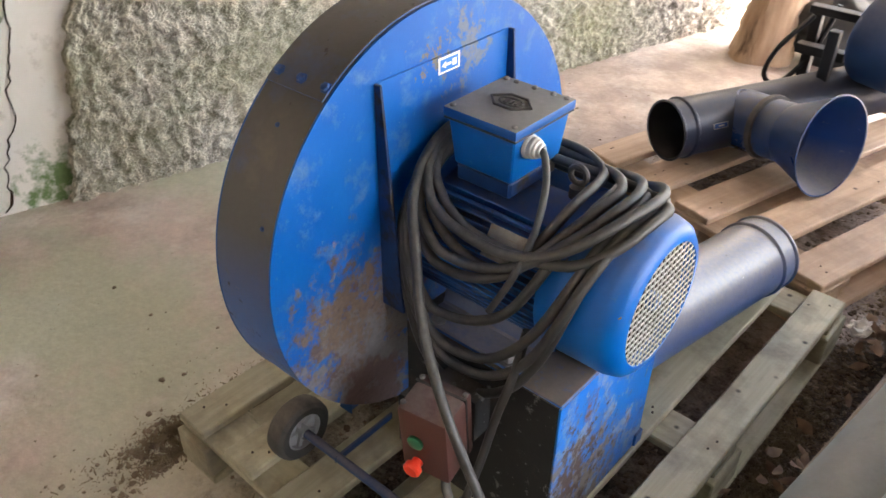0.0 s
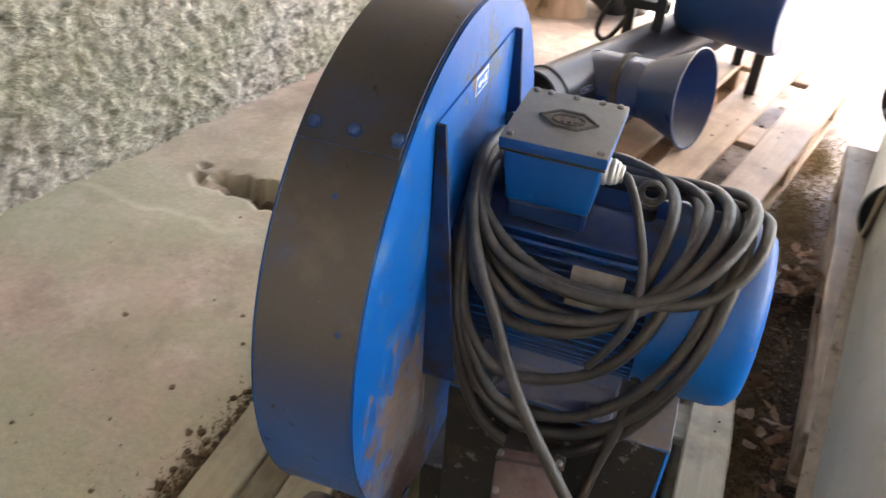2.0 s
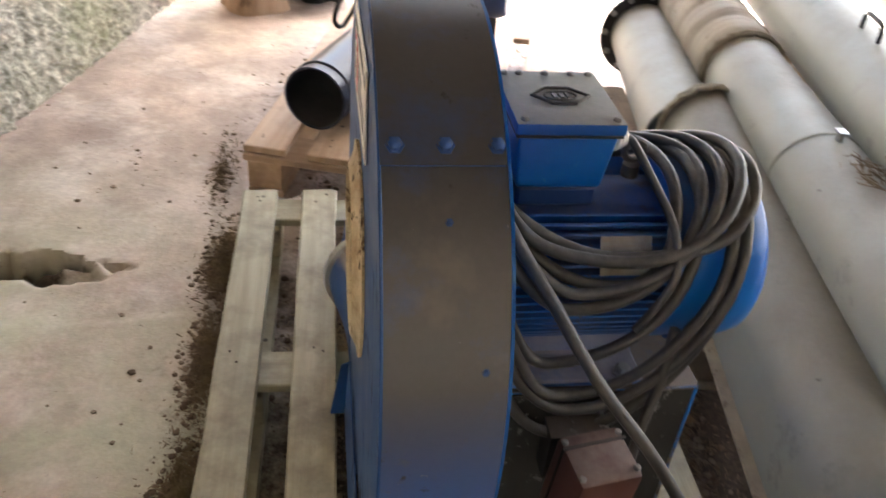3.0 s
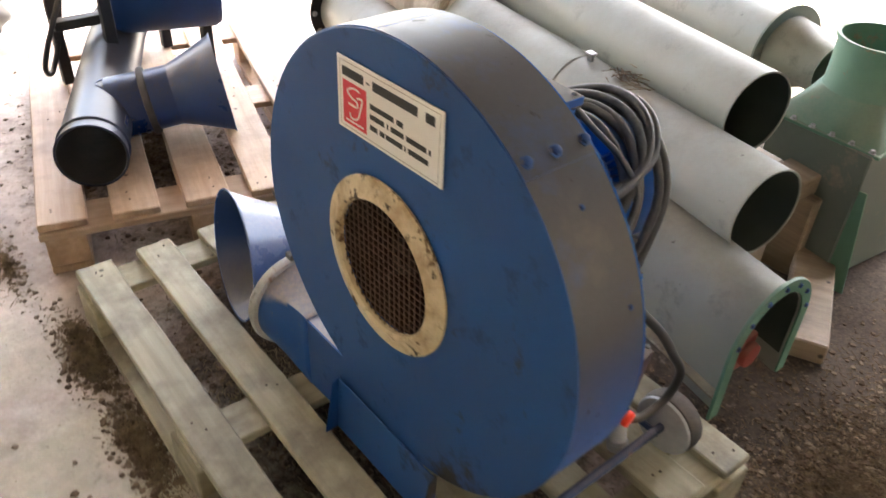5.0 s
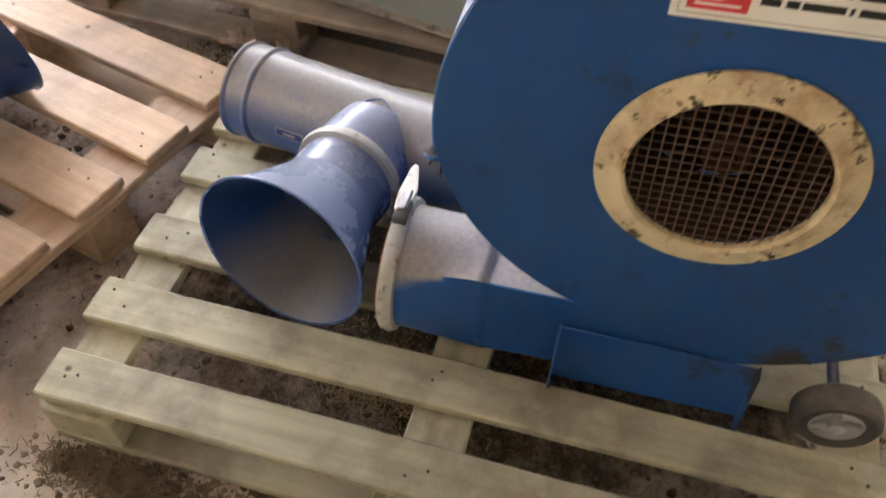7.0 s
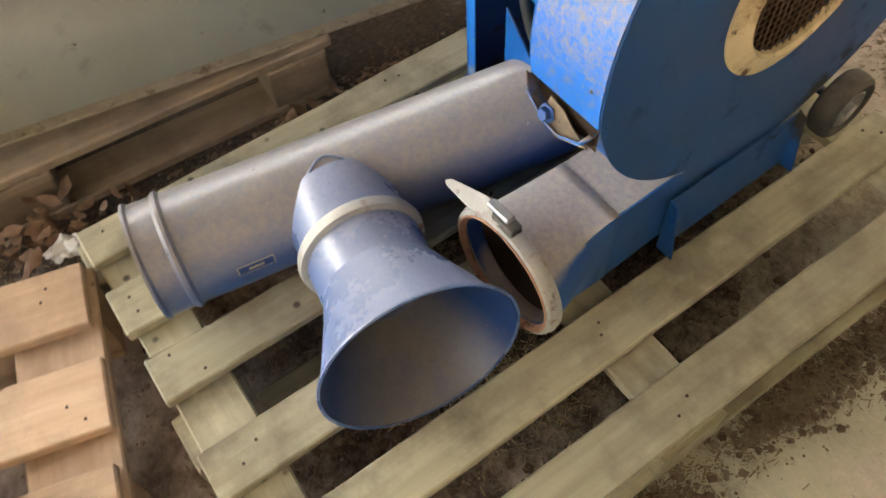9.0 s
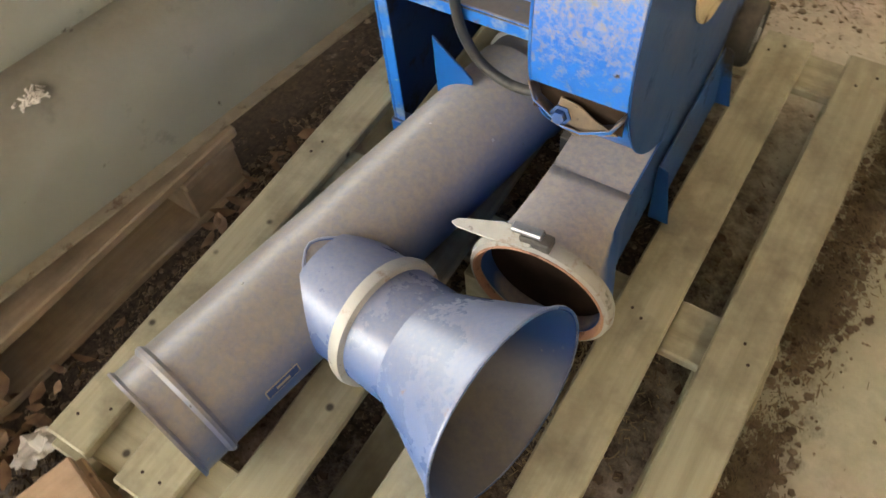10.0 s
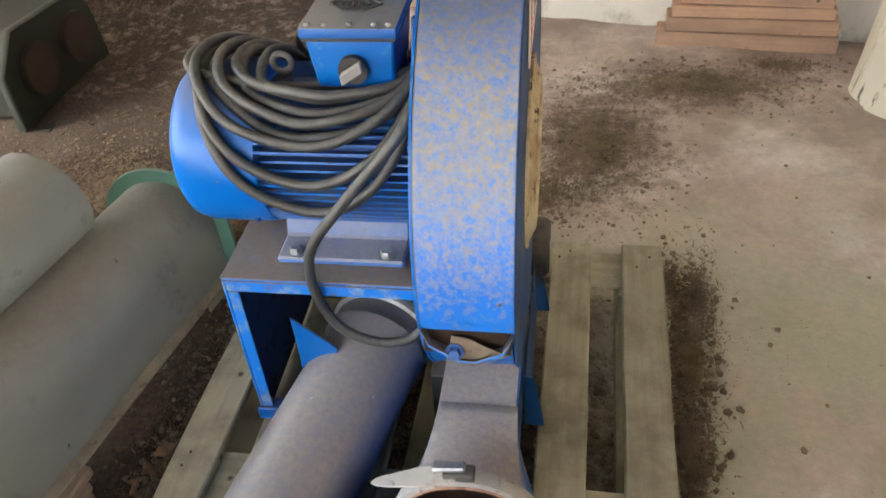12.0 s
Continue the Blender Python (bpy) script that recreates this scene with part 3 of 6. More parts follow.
def noisy_sheet(nu, nv, size_u, size_v, depth, scale, seed, fade=0.0):
    """Corners of a rough sheet in u, v with relief along w."""
    v, f = [], []
    for i in range(nu + 1):
        for j in range(nv + 1):
            u, w = size_u * i / nu, size_v * j / nv
            q = Vector((u * scale + seed, w * scale, seed * 0.7))
            d = depth * (noise.noise(q) + 0.55 * noise.noise(q * 2.3) + 0.3 * noise.noise(q * 5.1))
            if i in (0, nu) or j in (0, nv):
                d -= fade
            v.append((u, w, d))
    for i in range(nu):
        for j in range(nv):
            k = i * (nv + 1) + j
            f.append((k, k + nv + 1, k + nv + 2, k + 1))
    return v, f


def ragged(v, f):
    """Pulls the last edge of a sheet in and out, so that it looks broken off."""
    far = max(p[0] for p in v)
    return [(u + (0.035 * noise.noise(Vector((w * 9, 3, 1))) + 0.015 * noise.noise(Vector((w * 31, 8, 1))) + 0.30 * w) * max(0, u / far - 0.6) / 0.4, w, d) for u, w, d in v], f


def ground_height(x, y):
    q = Vector((x, y, 0))
    h = 0.008 * noise.noise(q * 2.1) + 0.005 * noise.noise(q * 7)
    # the slab is broken open beside the wall: a ragged hollow with a steep far lip
    bx, by = x - 0.745, y + 0.715
    wob = 0.55 * noise.noise(q * 11) + 0.40 * noise.noise(q * 29)
    d = math.hypot(bx / 0.19, (by + 0.05 * bx) / 0.06) + wob
    if d < 1:
        h -= 0.095 * min(1, (1 - d) * (6.0 if by < 0.0 else 1.4)) * (0.7 + 0.9 * noise.noise(q * 19))
    # beyond the hollow the slab is a little higher, with a broken edge
    if x > 0.30:
        s = max(0, min(1, (y + 0.545 + 0.05 * noise.noise(q * 5) + 0.02 * noise.noise(q * 17)) / 0.03))
        h += 0.006 * s * min(1, (x - 0.30) * 12)
    # a heap of earth against the end wall
    h += 0.10 * math.exp(-((x + 1.75) / 0.30) ** 2 - ((y - 1.86) / 0.13) ** 2) * (1 + 0.8 * noise.noise(q * 17))
    # earth heaped under and beside the ducts, and in the far corner
    h += 0.035 * max(0, min(1, (-x - 0.62) * 4)) * max(0, min(1, (y + 0.1) * 3)) * (0.6 + 0.5 * noise.noise(q * 5))
    return h


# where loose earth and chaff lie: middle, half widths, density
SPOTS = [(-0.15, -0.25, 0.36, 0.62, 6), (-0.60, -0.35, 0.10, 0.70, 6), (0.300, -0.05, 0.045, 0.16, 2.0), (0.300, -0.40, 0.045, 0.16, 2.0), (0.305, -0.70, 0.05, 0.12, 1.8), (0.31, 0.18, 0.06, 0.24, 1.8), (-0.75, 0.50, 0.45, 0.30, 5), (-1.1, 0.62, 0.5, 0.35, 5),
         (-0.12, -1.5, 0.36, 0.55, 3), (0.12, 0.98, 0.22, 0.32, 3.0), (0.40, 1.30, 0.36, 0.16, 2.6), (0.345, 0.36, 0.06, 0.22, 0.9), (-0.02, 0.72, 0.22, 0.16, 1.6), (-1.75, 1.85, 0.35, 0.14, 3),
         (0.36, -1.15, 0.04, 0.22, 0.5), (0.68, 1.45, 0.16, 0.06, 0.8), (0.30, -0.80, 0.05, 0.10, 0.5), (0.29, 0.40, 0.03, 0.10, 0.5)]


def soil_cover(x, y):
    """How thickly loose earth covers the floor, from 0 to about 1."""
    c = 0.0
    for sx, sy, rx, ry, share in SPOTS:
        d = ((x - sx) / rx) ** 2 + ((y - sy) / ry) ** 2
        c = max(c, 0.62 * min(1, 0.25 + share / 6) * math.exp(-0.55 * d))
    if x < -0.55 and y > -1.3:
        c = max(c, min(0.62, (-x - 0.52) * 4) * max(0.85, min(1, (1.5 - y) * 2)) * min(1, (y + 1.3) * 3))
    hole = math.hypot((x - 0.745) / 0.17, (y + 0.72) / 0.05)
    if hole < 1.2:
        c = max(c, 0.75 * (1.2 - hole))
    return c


def build_ground():
    near_x = list(np.linspace(-2.2, 0.30, 96)) + list(np.linspace(0.31, 1.02, 72)) + list(np.linspace(1.04, 1.6, 20))
    near_y = list(np.linspace(-2.8, -0.86, 72)) + list(np.linspace(-0.85, -0.48, 46)) + list(np.linspace(-0.46, 2.2, 108))
    far = [3, 4.5, 7, 12, 25, 60, 200, 800]
    xs = [-v - 0.2 for v in far[::-1]] + near_x + far
    ys = [-v - 0.8 for v in far[::-1]] + near_y + far
    v = [(x, y, ground_height(x, y) if abs(x) < 6 and abs(y) < 6 else -0.01) for x in xs for y in ys]
    n = len(ys)
    f = [(i * n + j, (i + 1) * n + j, (i + 1) * n + j + 1, i * n + j + 1) for i in range(len(xs) - 1) for j in range(n - 1)]
    g = Geo().add(v, f)
    me = g.mesh("ground", ground_mat, weld=False, smooth=60)
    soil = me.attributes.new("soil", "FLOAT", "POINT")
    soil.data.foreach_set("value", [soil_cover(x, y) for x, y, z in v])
    return tagged(new("ground", me), "trodden dusty earth floor over broken concrete, with dark crumbs", "floor", kind="structure")


build_ground()

g = Geo().box(0.0, 0.35, -4.4, 2.1, -0.3, 2.1, WALL)
wall_long = solid("wall_long", g, plaster_white, "old lime-plastered masonry wall with cracked patches", "wall", "structure")
# roughcast skin on the long wall: local u runs along the wall away from the short wall, v up, relief towards the room
skin = WALL @ Matrix(((0, 0, -1, -0.012), (-1, 0, 0, 0), (0, 1, 0, 0), (0, 0, 0, 1)))
v, f = noisy_sheet(540, 140, 4.25, 1.05, 0.017, 27, 3.0, 0.03)
v = [(u + (0.21 * w + 0.026 * noise.noise(Vector((w * 14, 5, 2))) + 0.012 * noise.noise(Vector((w * 45, 1, 6)))) * max(0, 1 - u / 0.35), w, d) for u, w, d in v]
g = Geo().add(v, f, skin @ Matrix.Translation((-0.062, -0.03, 0.024)))
part("roughcast", g, roughcast, wall_long, "coarse beige roughcast with green algae", smooth=75)
g = Geo().add(*ragged(*noisy_sheet(80, 90, 1.30, 1.6, 0.016, 11, 9.0, 0.02)), skin @ Matrix.Translation((-1.580, -0.03, 0.018)))
part("rubble_skin", g, roughcast, wall_long, "crumbling grey-beige roughcast", smooth=75)
# a jagged crack down the pale strip, wider in places: a flat ribbon, dark for its shaded depth
g, line = Geo(), []
for i in range(61):
    z = 0.012 + 0.020 * i
    line.append((0.235 - 0.34 * z + 0.10 * z * z + 0.030 * noise.noise(Vector((z * 9, 2, 4))) + 0.012 * noise.noise(Vector((z * 37, 7, 1))), z, 0.0022 + 0.004 * max(0, noise.noise(Vector((z * 11, 3, 9))))))
for (y0, z0, w0), (y1, z1, w1) in zip(line, line[1:]):
    g.add([(-0.0025, y0 - w0, z0), (-0.0025, y0 + w0, z0), (-0.0025, y1 + w1, z1), (-0.0025, y1 - w1, z1)], [(0, 1, 2, 3)], WALL)
part("crack", g, dark_hole, wall_long, "dark jagged crack in the plaster")
g = Geo().box(-3.6, 1.78, 0.0, 0.35, -0.3, 2.1, END)
wall_short = solid("wall_short", g, plaster, "whitewashed masonry end wall, stained at its foot", "wall", "structure")
g = Geo().add(*noisy_sheet(120, 60, 3.4, 1.4, 0.007, 7, 5.0, 0.01),
              END @ Matrix(((-1, 0, 0, 1.3), (0, 0, -1, -0.010), (0, 1, 0, -0.03), (0, 0, 0, 1))))
part("limewash", g, plaster, wall_short, "", smooth=75)
# roof out of view; its height and edges are set to shape the light
g = Geo()
for i in range(50):
    x0 = -4.35 + i * 0.095
    g.box(x0, x0 + 0.0945, -3.80, 2.3, 2.1 + 0.02 * (i % 2), 2.14 + 0.02 * (i % 2), WALL)
solid("ceiling", g, roof_mat, "unseen dark roof, its edges set to bound sun and sky light", "roof", "structure")
# added out of view, to hold light from -x off the far corner
g = Geo().box(-2.70, -2.55, -1.60, -0.01, -0.3, 2.1, END)
solid("light_block_wall", g, plaster, "unseen wall added to keep side light off the corner", "wall", "structure")


# ---- pallets ----
def board_mesh(name, width, length, thick, mat, seed, bevel=0.003):
    """A sawn board, slightly uneven, its length along local y, top at z = 0."""
    rnd = random.Random(seed)
    n, v, f = 8, [], []
    for i in range(n + 1):
        y = -length / 2 + length * i / n
        a, b = rnd.uniform(-0.0016, 0.0016), rnd.uniform(-0.0016, 0.0016)
        t = rnd.uniform(-0.001, 0.0006)
        v += [(-width / 2 + a, y, -thick), (width / 2 + b, y, -thick), (width / 2 + b, y, t), (-width / 2 + a, y, t)]
    for i in range(n):
        k = i * 4
        f += [(k, k + 1, k + 5, k + 4), (k + 1, k + 2, k + 6, k + 5), (k + 2, k + 3, k + 7, k + 6), (k + 3, k, k + 4, k + 7)]
    f += [(3, 2, 1, 0), tuple(n * 4 + q for q in range(4))]
    g = Geo().add(v, f)
    return g.mesh(name, mat, bevel)


nail_mesh = Geo().cyl(0.0024, -0.001, 0.0012, 8).mesh("nail", surface("rusty_nail", (0.05, 0.035, 0.03), (0.09, 0.06, 0.045), 60, (0.7, 0.9), 0.3, [], None, 0.0))


def pallet(label, base, turn, xs, wide, length, top, mat, cross_y, cross_w, low_mat, seed, thick=0.02):
    """xs: middles of the top boards across; cross_y: middles of the three cross boards along."""
    p = thing("pallet", label, "pallet", (*base, 0), turn=turn)
    rnd = random.Random(seed)
    widths = wide if isinstance(wide, list) else [wide] * len(xs)
    shapes = {w: board_mesh("top_board", w, length, thick, mat, seed + i) for i, w in enumerate(sorted(set(widths)))}
    for i, (x, wide) in enumerate(zip(xs, widths)):
        b = piece("top_board", shapes[wide], pose(x, rnd.uniform(-0.004, 0.004), top + rnd.uniform(-0.0015, 0.0015), 0, 0, rnd.uniform(-0.35, 0.35)), p)
        for cy in cross_y:
            for k in range(2):
                nx, ny = rnd.uniform(-0.32, 0.32) * wide, cy + rnd.uniform(-0.3, 0.3) * cross_w
                piece("nail", nail_mesh, pose(nx, ny, 0.0002), b)
    span = max(xs) - min(xs) + widths[0]
    mid = (max(xs) + min(xs)) / 2
    cross = board_mesh("cross_board", cross_w, span, thick, mat, seed + 7)
    low = board_mesh("bottom_board", 0.095, length, thick, low_mat, seed + 8)
    hgt = top - 3 * thick - 0.006
    block = Geo().box(-0.047, 0.047, -0.06, 0.06, -hgt, 0).mesh("block", low_mat, 0.003)
    for cy in cross_y:
        piece("cross_board", cross, pose(mid, cy, top - thick - 0.002, 0, 0, 90), p)
        for bx in (min(xs), mid, max(xs)):
            piece("block", block, pose(bx, cy + rnd.uniform(-0.006, 0.006), top - 2 * thick - 0.003), p)
    for bx in (min(xs), mid, max(xs)):
        piece("bottom_board", low, pose(bx, 0, thick + 0.002), p)
    return p


PX0, PX1, PY0, PY1 = -0.552, 0.258, -0.841, 0.372
# edges of the six top boards, of uneven width
EDGES = [(0.178, 0.258), (0.038, 0.119), (-0.106, -0.026), (-0.277, -0.197), (-0.424, -0.332), (-0.552, -0.477)]
pallet("weathered greenish softwood pallet under the blue blower", ((PX0 + PX1) / 2, (PY0 + PY1) / 2), 0.0,
       [(a + b - PX0 - PX1) / 2 for a, b in EDGES], [b - a for a, b in EDGES], PY1 - PY0, 0.14, wood_green, (-0.555, -0.020, 0.555), 0.090, wood_green, 11)
# the second pallet stands askew behind the first
oc, os_ = math.cos(radians(-14.5)), math.sin(radians(-14.5))
corner = Vector((0.284, -1.047))
mid = corner + Vector((-oc, -os_)) * 0.40 + Vector((os_, -oc)) * 0.60
pallet("orange-brown softwood pallet under the second pipe", (mid.x, mid.y), -14.5,
       [-0.344 + i * 0.172 for i in range(5)], 0.114, 1.2, 0.146, wood_orange, (-0.54, 0.0, 0.54), 0.13, wood_orange, 31)
# the pallet that carries the ducts
pallet("dirty brown pallet under the grey ducts", (-1.11, -0.86), -4.0, [-0.34 + i * 0.17 for i in range(5)], 0.115, 1.2, 0.15, wood_dirty, (-0.53, 0.0, 0.53), 0.12, wood_dirty, 51)


# ---- the blower ----
blower = thing("blower", "dusty rusting blue steel blower with electric motor on a pallet", "blower", (-0.15, 0, 0.14))


# both plates follow the scroll, which draws in towards the cut-off above the outlet
def scroll_r(deg):
    d = deg % 360
    if 185 <= d <= 249:
        return FAN_R - 0.039 * ((d - 185) / 64) ** 1.05
    if 249 < d < 280:
        return FAN_R - 0.039 * (1 - (d - 249) / 31)
    return FAN_R


RING_R = 0.1365
HOLE_R = 0.104


def scroll_plate(x0, x1, hole, cy, cz, grow, dish=0.0):
    """A plate between x0 and x1, with the scroll's outline and a round hole."""
    n, v, f = 144, [], []
    for i in range(n):
        a = 2 * math.pi * i / n
        r = scroll_r(math.degrees(a)) + grow
        o, q = (FAN_Y + r * math.cos(a), FAN_Z + r * math.sin(a)), (cy + hole * math.cos(a), cz + hole * math.sin(a))
        v += [(x0, *q), (x0 + dish, *o), (x1 + dish, *o), (x1, *q)]
    for i in range(n):
        k, w = 4 * i, 4 * ((i + 1) % n)
        f += [(k + c, k + (c + 1) % 4, w + (c + 1) % 4, w + c) for c in range(4)]
    return Geo().add(v, f)


front = part("front_plate", scroll_plate(-0.003, 0.0, HOLE_R, RING_Y, RING_Z, 0.001, 0.001), blue_front, blower, "dull blue front plate", bevel=0.0008, smooth=30)
part("back_plate", scroll_plate(-FAN_W - 0.0015, -FAN_W + 0.0015, 0.02, FAN_Y, FAN_Z, 0.0), blue_rust, blower, "bright blue back plate with rust and flaking paint", smooth=30)
# the scroll ends at a torn flap above the outlet
g = Geo().lathe([(FAN_R, -FAN_W + 0.002), (FAN_R, -0.0005), (FAN_R - 0.003, -0.0005), (FAN_R - 0.003, -FAN_W + 0.002)], 120, on_fan(0.0), -88, 187, True)
rim = part("rim", g, blue_rim, blower, "dusty blue rim with worn paint", smooth=30)
# lap of the two rim sheets with three bolts
SEAM = 53.2
lap = [(FAN_R + 0.0005, -FAN_W + 0.004), (FAN_R + 0.0005, -0.001), (FAN_R + 0.003, -0.001), (FAN_R + 0.003, -FAN_W + 0.004)]
part("rim_overlap", Geo().lathe(lap, 30, on_fan(0.0), SEAM - 3.0, 98.0, True), blue_rim, rim, smooth=30)
part("rim_overlap", Geo().lathe(lap, 60, on_fan(0.0), 98.15, 187, True), blue_rim_top, rim, "worn blue rim sheet with ochre scuffs", smooth=30)
bolt = Geo().lathe([(0.0001, 0.007), (0.0035, 0.007), (0.0062, 0.0055), (0.0062, 0.0015), (0.0085, 0.0012), (0.0085, 0.0), (0.0001, 0.0)], 6)
bolt_me = bolt.mesh("bolt", bolt_blue)
inv = blower.matrix_basis.inverted()
for x in (-0.014, -0.057, -0.102):
    a = radians(SEAM)
    at = (x, FAN_Y + (FAN_R + 0.003) * math.cos(a), FAN_Z + (FAN_R + 0.003) * math.sin(a))
    piece("bolt", bolt_me, axis(at, (0, math.cos(a), math.sin(a))), rim)
for deg, x in ((42, -0.058), (72, -0.06), (97, -0.05), (20, -0.09)):
    a = radians(deg)
    at = (x, FAN_Y + FAN_R * math.cos(a), FAN_Z + FAN_R * math.sin(a))
    piece("rivet", bolt_me, axis(at, (0, math.cos(a), math.sin(a))) @ Matrix.Diagonal((0.45, 0.45, 0.4, 1)), rim)

# intake ring, rolled lip and wire grille
g = Geo().lathe([(0.103, 0.001), (0.103, 0.010), (0.107, 0.014), (0.115, 0.010), (0.126, 0.0055), (RING_R, 0.0045), (RING_R, 0.001)], 72, on_ring(0.0), closed=True)
part("intake_ring", g, cream, front, "chipped cream-painted intake ring", smooth=40)
g = Geo()
half = 0.1035
for k in range(-8, 9):
    c = k * 0.0118
    s = math.sqrt(max(0, half ** 2 - c * c))
    if s > 0.01:
        for turn, x in ((0, 0.0), (90, 0.0014)):
            pts = [(-s, c + 0.0006 * math.sin(k), x), (0, c, x), (s, c, x)]
            m = on_ring(0.002) @ pose(0, 0, 0, 0, 0, turn + 2)
            g.tube([m @ Vector(p) for p in pts], 0.0011, 5)
part("intake_grille", g, mesh_steel, front, "rusty woven wire grille")
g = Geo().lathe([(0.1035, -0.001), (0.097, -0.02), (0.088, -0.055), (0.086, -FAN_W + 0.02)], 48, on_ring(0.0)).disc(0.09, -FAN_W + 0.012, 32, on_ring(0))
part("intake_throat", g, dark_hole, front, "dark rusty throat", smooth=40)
g = Geo().cyl(0.026, -0.055, -0.03, 20, on_ring(0)).cyl(0.012, -0.03, -0.02, 6, on_ring(0))
imp = part("impeller", g, dark_hole, blower, "dark rusty impeller")
blade = Geo().box(0.03, 0.086, -0.001, 0.001, -0.09, -0.035).mesh("blade", dark_hole)
for k in range(8):
    piece("blade", blade, on_ring(0) @ pose(0, 0, 0, 0, 0, 45 * k + 10), imp)
# maker's plate: cream, with a red square, black bars for its lettering
plate = part("maker_plate", Geo().prism([(-0.088, 0.182), (0.130, 0.189), (0.128, 0.289), (-0.088, 0.283)], 0.0022, 0.0045, Matrix.Translation((0, -FAN_Y, 0)) @ on_fan(0)),
             label_white, front, "cream plastic plate with dark bars and a red square", bevel=0.0006)


def on_plate(u, v, x=0.0):
    """u from 0 to 1 across, v from 0 to 1 down the maker's plate."""
    y0 = -0.088 + u * 0.217
    z = 0.283 + 0.006 * u - v * 0.1005
    return (x, y0, z + FAN_Z)


def bars(name, mat, rects, depth, parent, lift=0.0045):
    g = Geo()
    for u0, u1, v0, v1 in rects:
        c = [on_plate(u0, v0), on_plate(u1, v0), on_plate(u1, v1), on_plate(u0, v1)]
        vs = [(lift, y, z) for _, y, z in c] + [(lift + depth, y, z) for _, y, z in c]
        g.add(vs, [(4, 5, 6, 7), (0, 1, 5, 4), (1, 2, 6, 5), (2, 3, 7, 6), (3, 0, 4, 7), (3, 2, 1, 0)])
    return part(name, g, mat, parent)


bars("border", label_line, [(0.03, 0.97, 0.045, 0.055), (0.03, 0.97, 0.945, 0.955), (0.03, 0.034, 0.055, 0.945), (0.966, 0.97, 0.055, 0.945)], 0.0002, plate)
bars("red_square", label_red, [(0.06, 0.30, 0.30, 0.90)], 0.0002, plate)
g = Geo()
for pts in ([(0.235, 0.37), (0.17, 0.36), (0.11, 0.43), (0.15, 0.50), (0.21, 0.53), (0.20, 0.60), (0.12, 0.60)],
            [(0.21, 0.47), (0.26, 0.46), (0.24, 0.62), (0.21, 0.76), (0.15, 0.79), (0.13, 0.72)]):
    g.tube(spline([on_plate(u, v, 0.0048) for u, v in pts], 5), 0.0013, 6)
part("emblem", g, label_white, plate, "cream looped emblem")
bars("emblem_line", label_white, [(0.09, 0.27, 0.83, 0.855)], 0.0003, plate, 0.0048)
for u0, u1 in ((0.055, 0.272), (0.300, 0.333), (0.362, 0.775), (0.845, 0.925)):
    bars("title_bar", label_ink, [(u0, u1, 0.12 if u1 - u0 > 0.05 else 0.175, 0.245 if u1 - u0 > 0.05 else 0.20)], 0.0002, plate)
for v, words in ((0.42, ((0.335, 0.565), (0.59, 0.65))), (0.56, ((0.335, 0.475), (0.50, 0.515), (0.535, 0.66), (0.68, 0.86), (0.88, 0.90))), (0.71, ((0.335, 0.41), (0.43, 0.48), (0.49, 0.65), (0.665, 0.68), (0.70, 0.88)))):
    for u0, u1 in words:
        bars("line_bar", label_ink, [(u0, u1, v + 0.012, v + 0.085)], 0.0002, plate)

# outlet: square duct, then a change to round with a clamp band
DX0, DX1, DZ0, DZ1 = -FAN_W, 0.0, 0.152, 0.309
g = Geo()
side = [(-0.225, DZ0), (0.04, DZ0 + 0.02), (0.08, 0.275), (-0.02, 0.290), (-0.07, DZ1), (-0.225, DZ1)]
g.prism(side, 0.0, 0.003, Matrix.Translation((DX0 - 0.0005, 0, 0)) @ ALONG_X)
part("outlet_side", Geo().prism(side, 0.0, 0.003, Matrix.Translation((DX1 - 0.0036, 0, 0)) @ ALONG_X), blue_front, blower, "blue side of the outlet")
g.box(DX0 + 0.003, DX1 - 0.004, -0.225, 0.02, DZ0, DZ0 + 0.003).box(DX0 + 0.0026, DX1 - 0.0037, -0.225, -0.03, DZ1 - 0.003, DZ1)
part("outlet_duct", g, blue_outlet, blower, "dusty blue square outlet duct")
g = Geo()
OUT = Vector((-0.058, -0.364, 0.240))
ring_n, inner = 40, []
for k in range(9):
    t = k / 8
    for q in range(ring_n):
        a = 2 * math.pi * q / ring_n
        c, s = math.cos(a), math.sin(a)
        sq = 1 / max(abs(c), abs(s))
        x1, z1 = 0.056 * c * sq, 0.081 * s * sq
        x2, z2 = 0.092 * c, 0.092 * s
        e = t * t * (3 - 2 * t)
        cx = (DX0 + DX1) / 2 + (OUT.x - (DX0 + DX1) / 2) * t
        cz = (DZ0 + DZ1) / 2 + (OUT.z - (DZ0 + DZ1) / 2) * t
        inner.append((cx + x1 * (1 - e) + x2 * e, -0.225 + (OUT.y + 0.225) * t, cz + z1 * (1 - e) + z2 * e))
f = [(k * ring_n + q, k * ring_n + (q + 1) % ring_n, (k + 1) * ring_n + (q + 1) % ring_n, (k + 1) * ring_n + q) for k in range(8) for q in range(ring_n)]
g.add(inner, f)
trans = part("outlet_transition", g, blue_outlet, blower, "dusty blue square-to-round outlet", smooth=50)
mod = trans.modifiers.new("thick", "SOLIDIFY")
mod.thickness, mod.offset = 0.002, -1
toward = axis(OUT, (0, -1, 0))
g = Geo().lathe([(0.092, -0.012), (0.100, -0.010), (0.103, 0.0), (0.100, 0.010), (0.092, 0.012)], 56, toward, closed=True)
clamp = part("clamp_band", g, galv_worn, blower, "pale galvanised clamp band with a rusty edge", smooth=45)
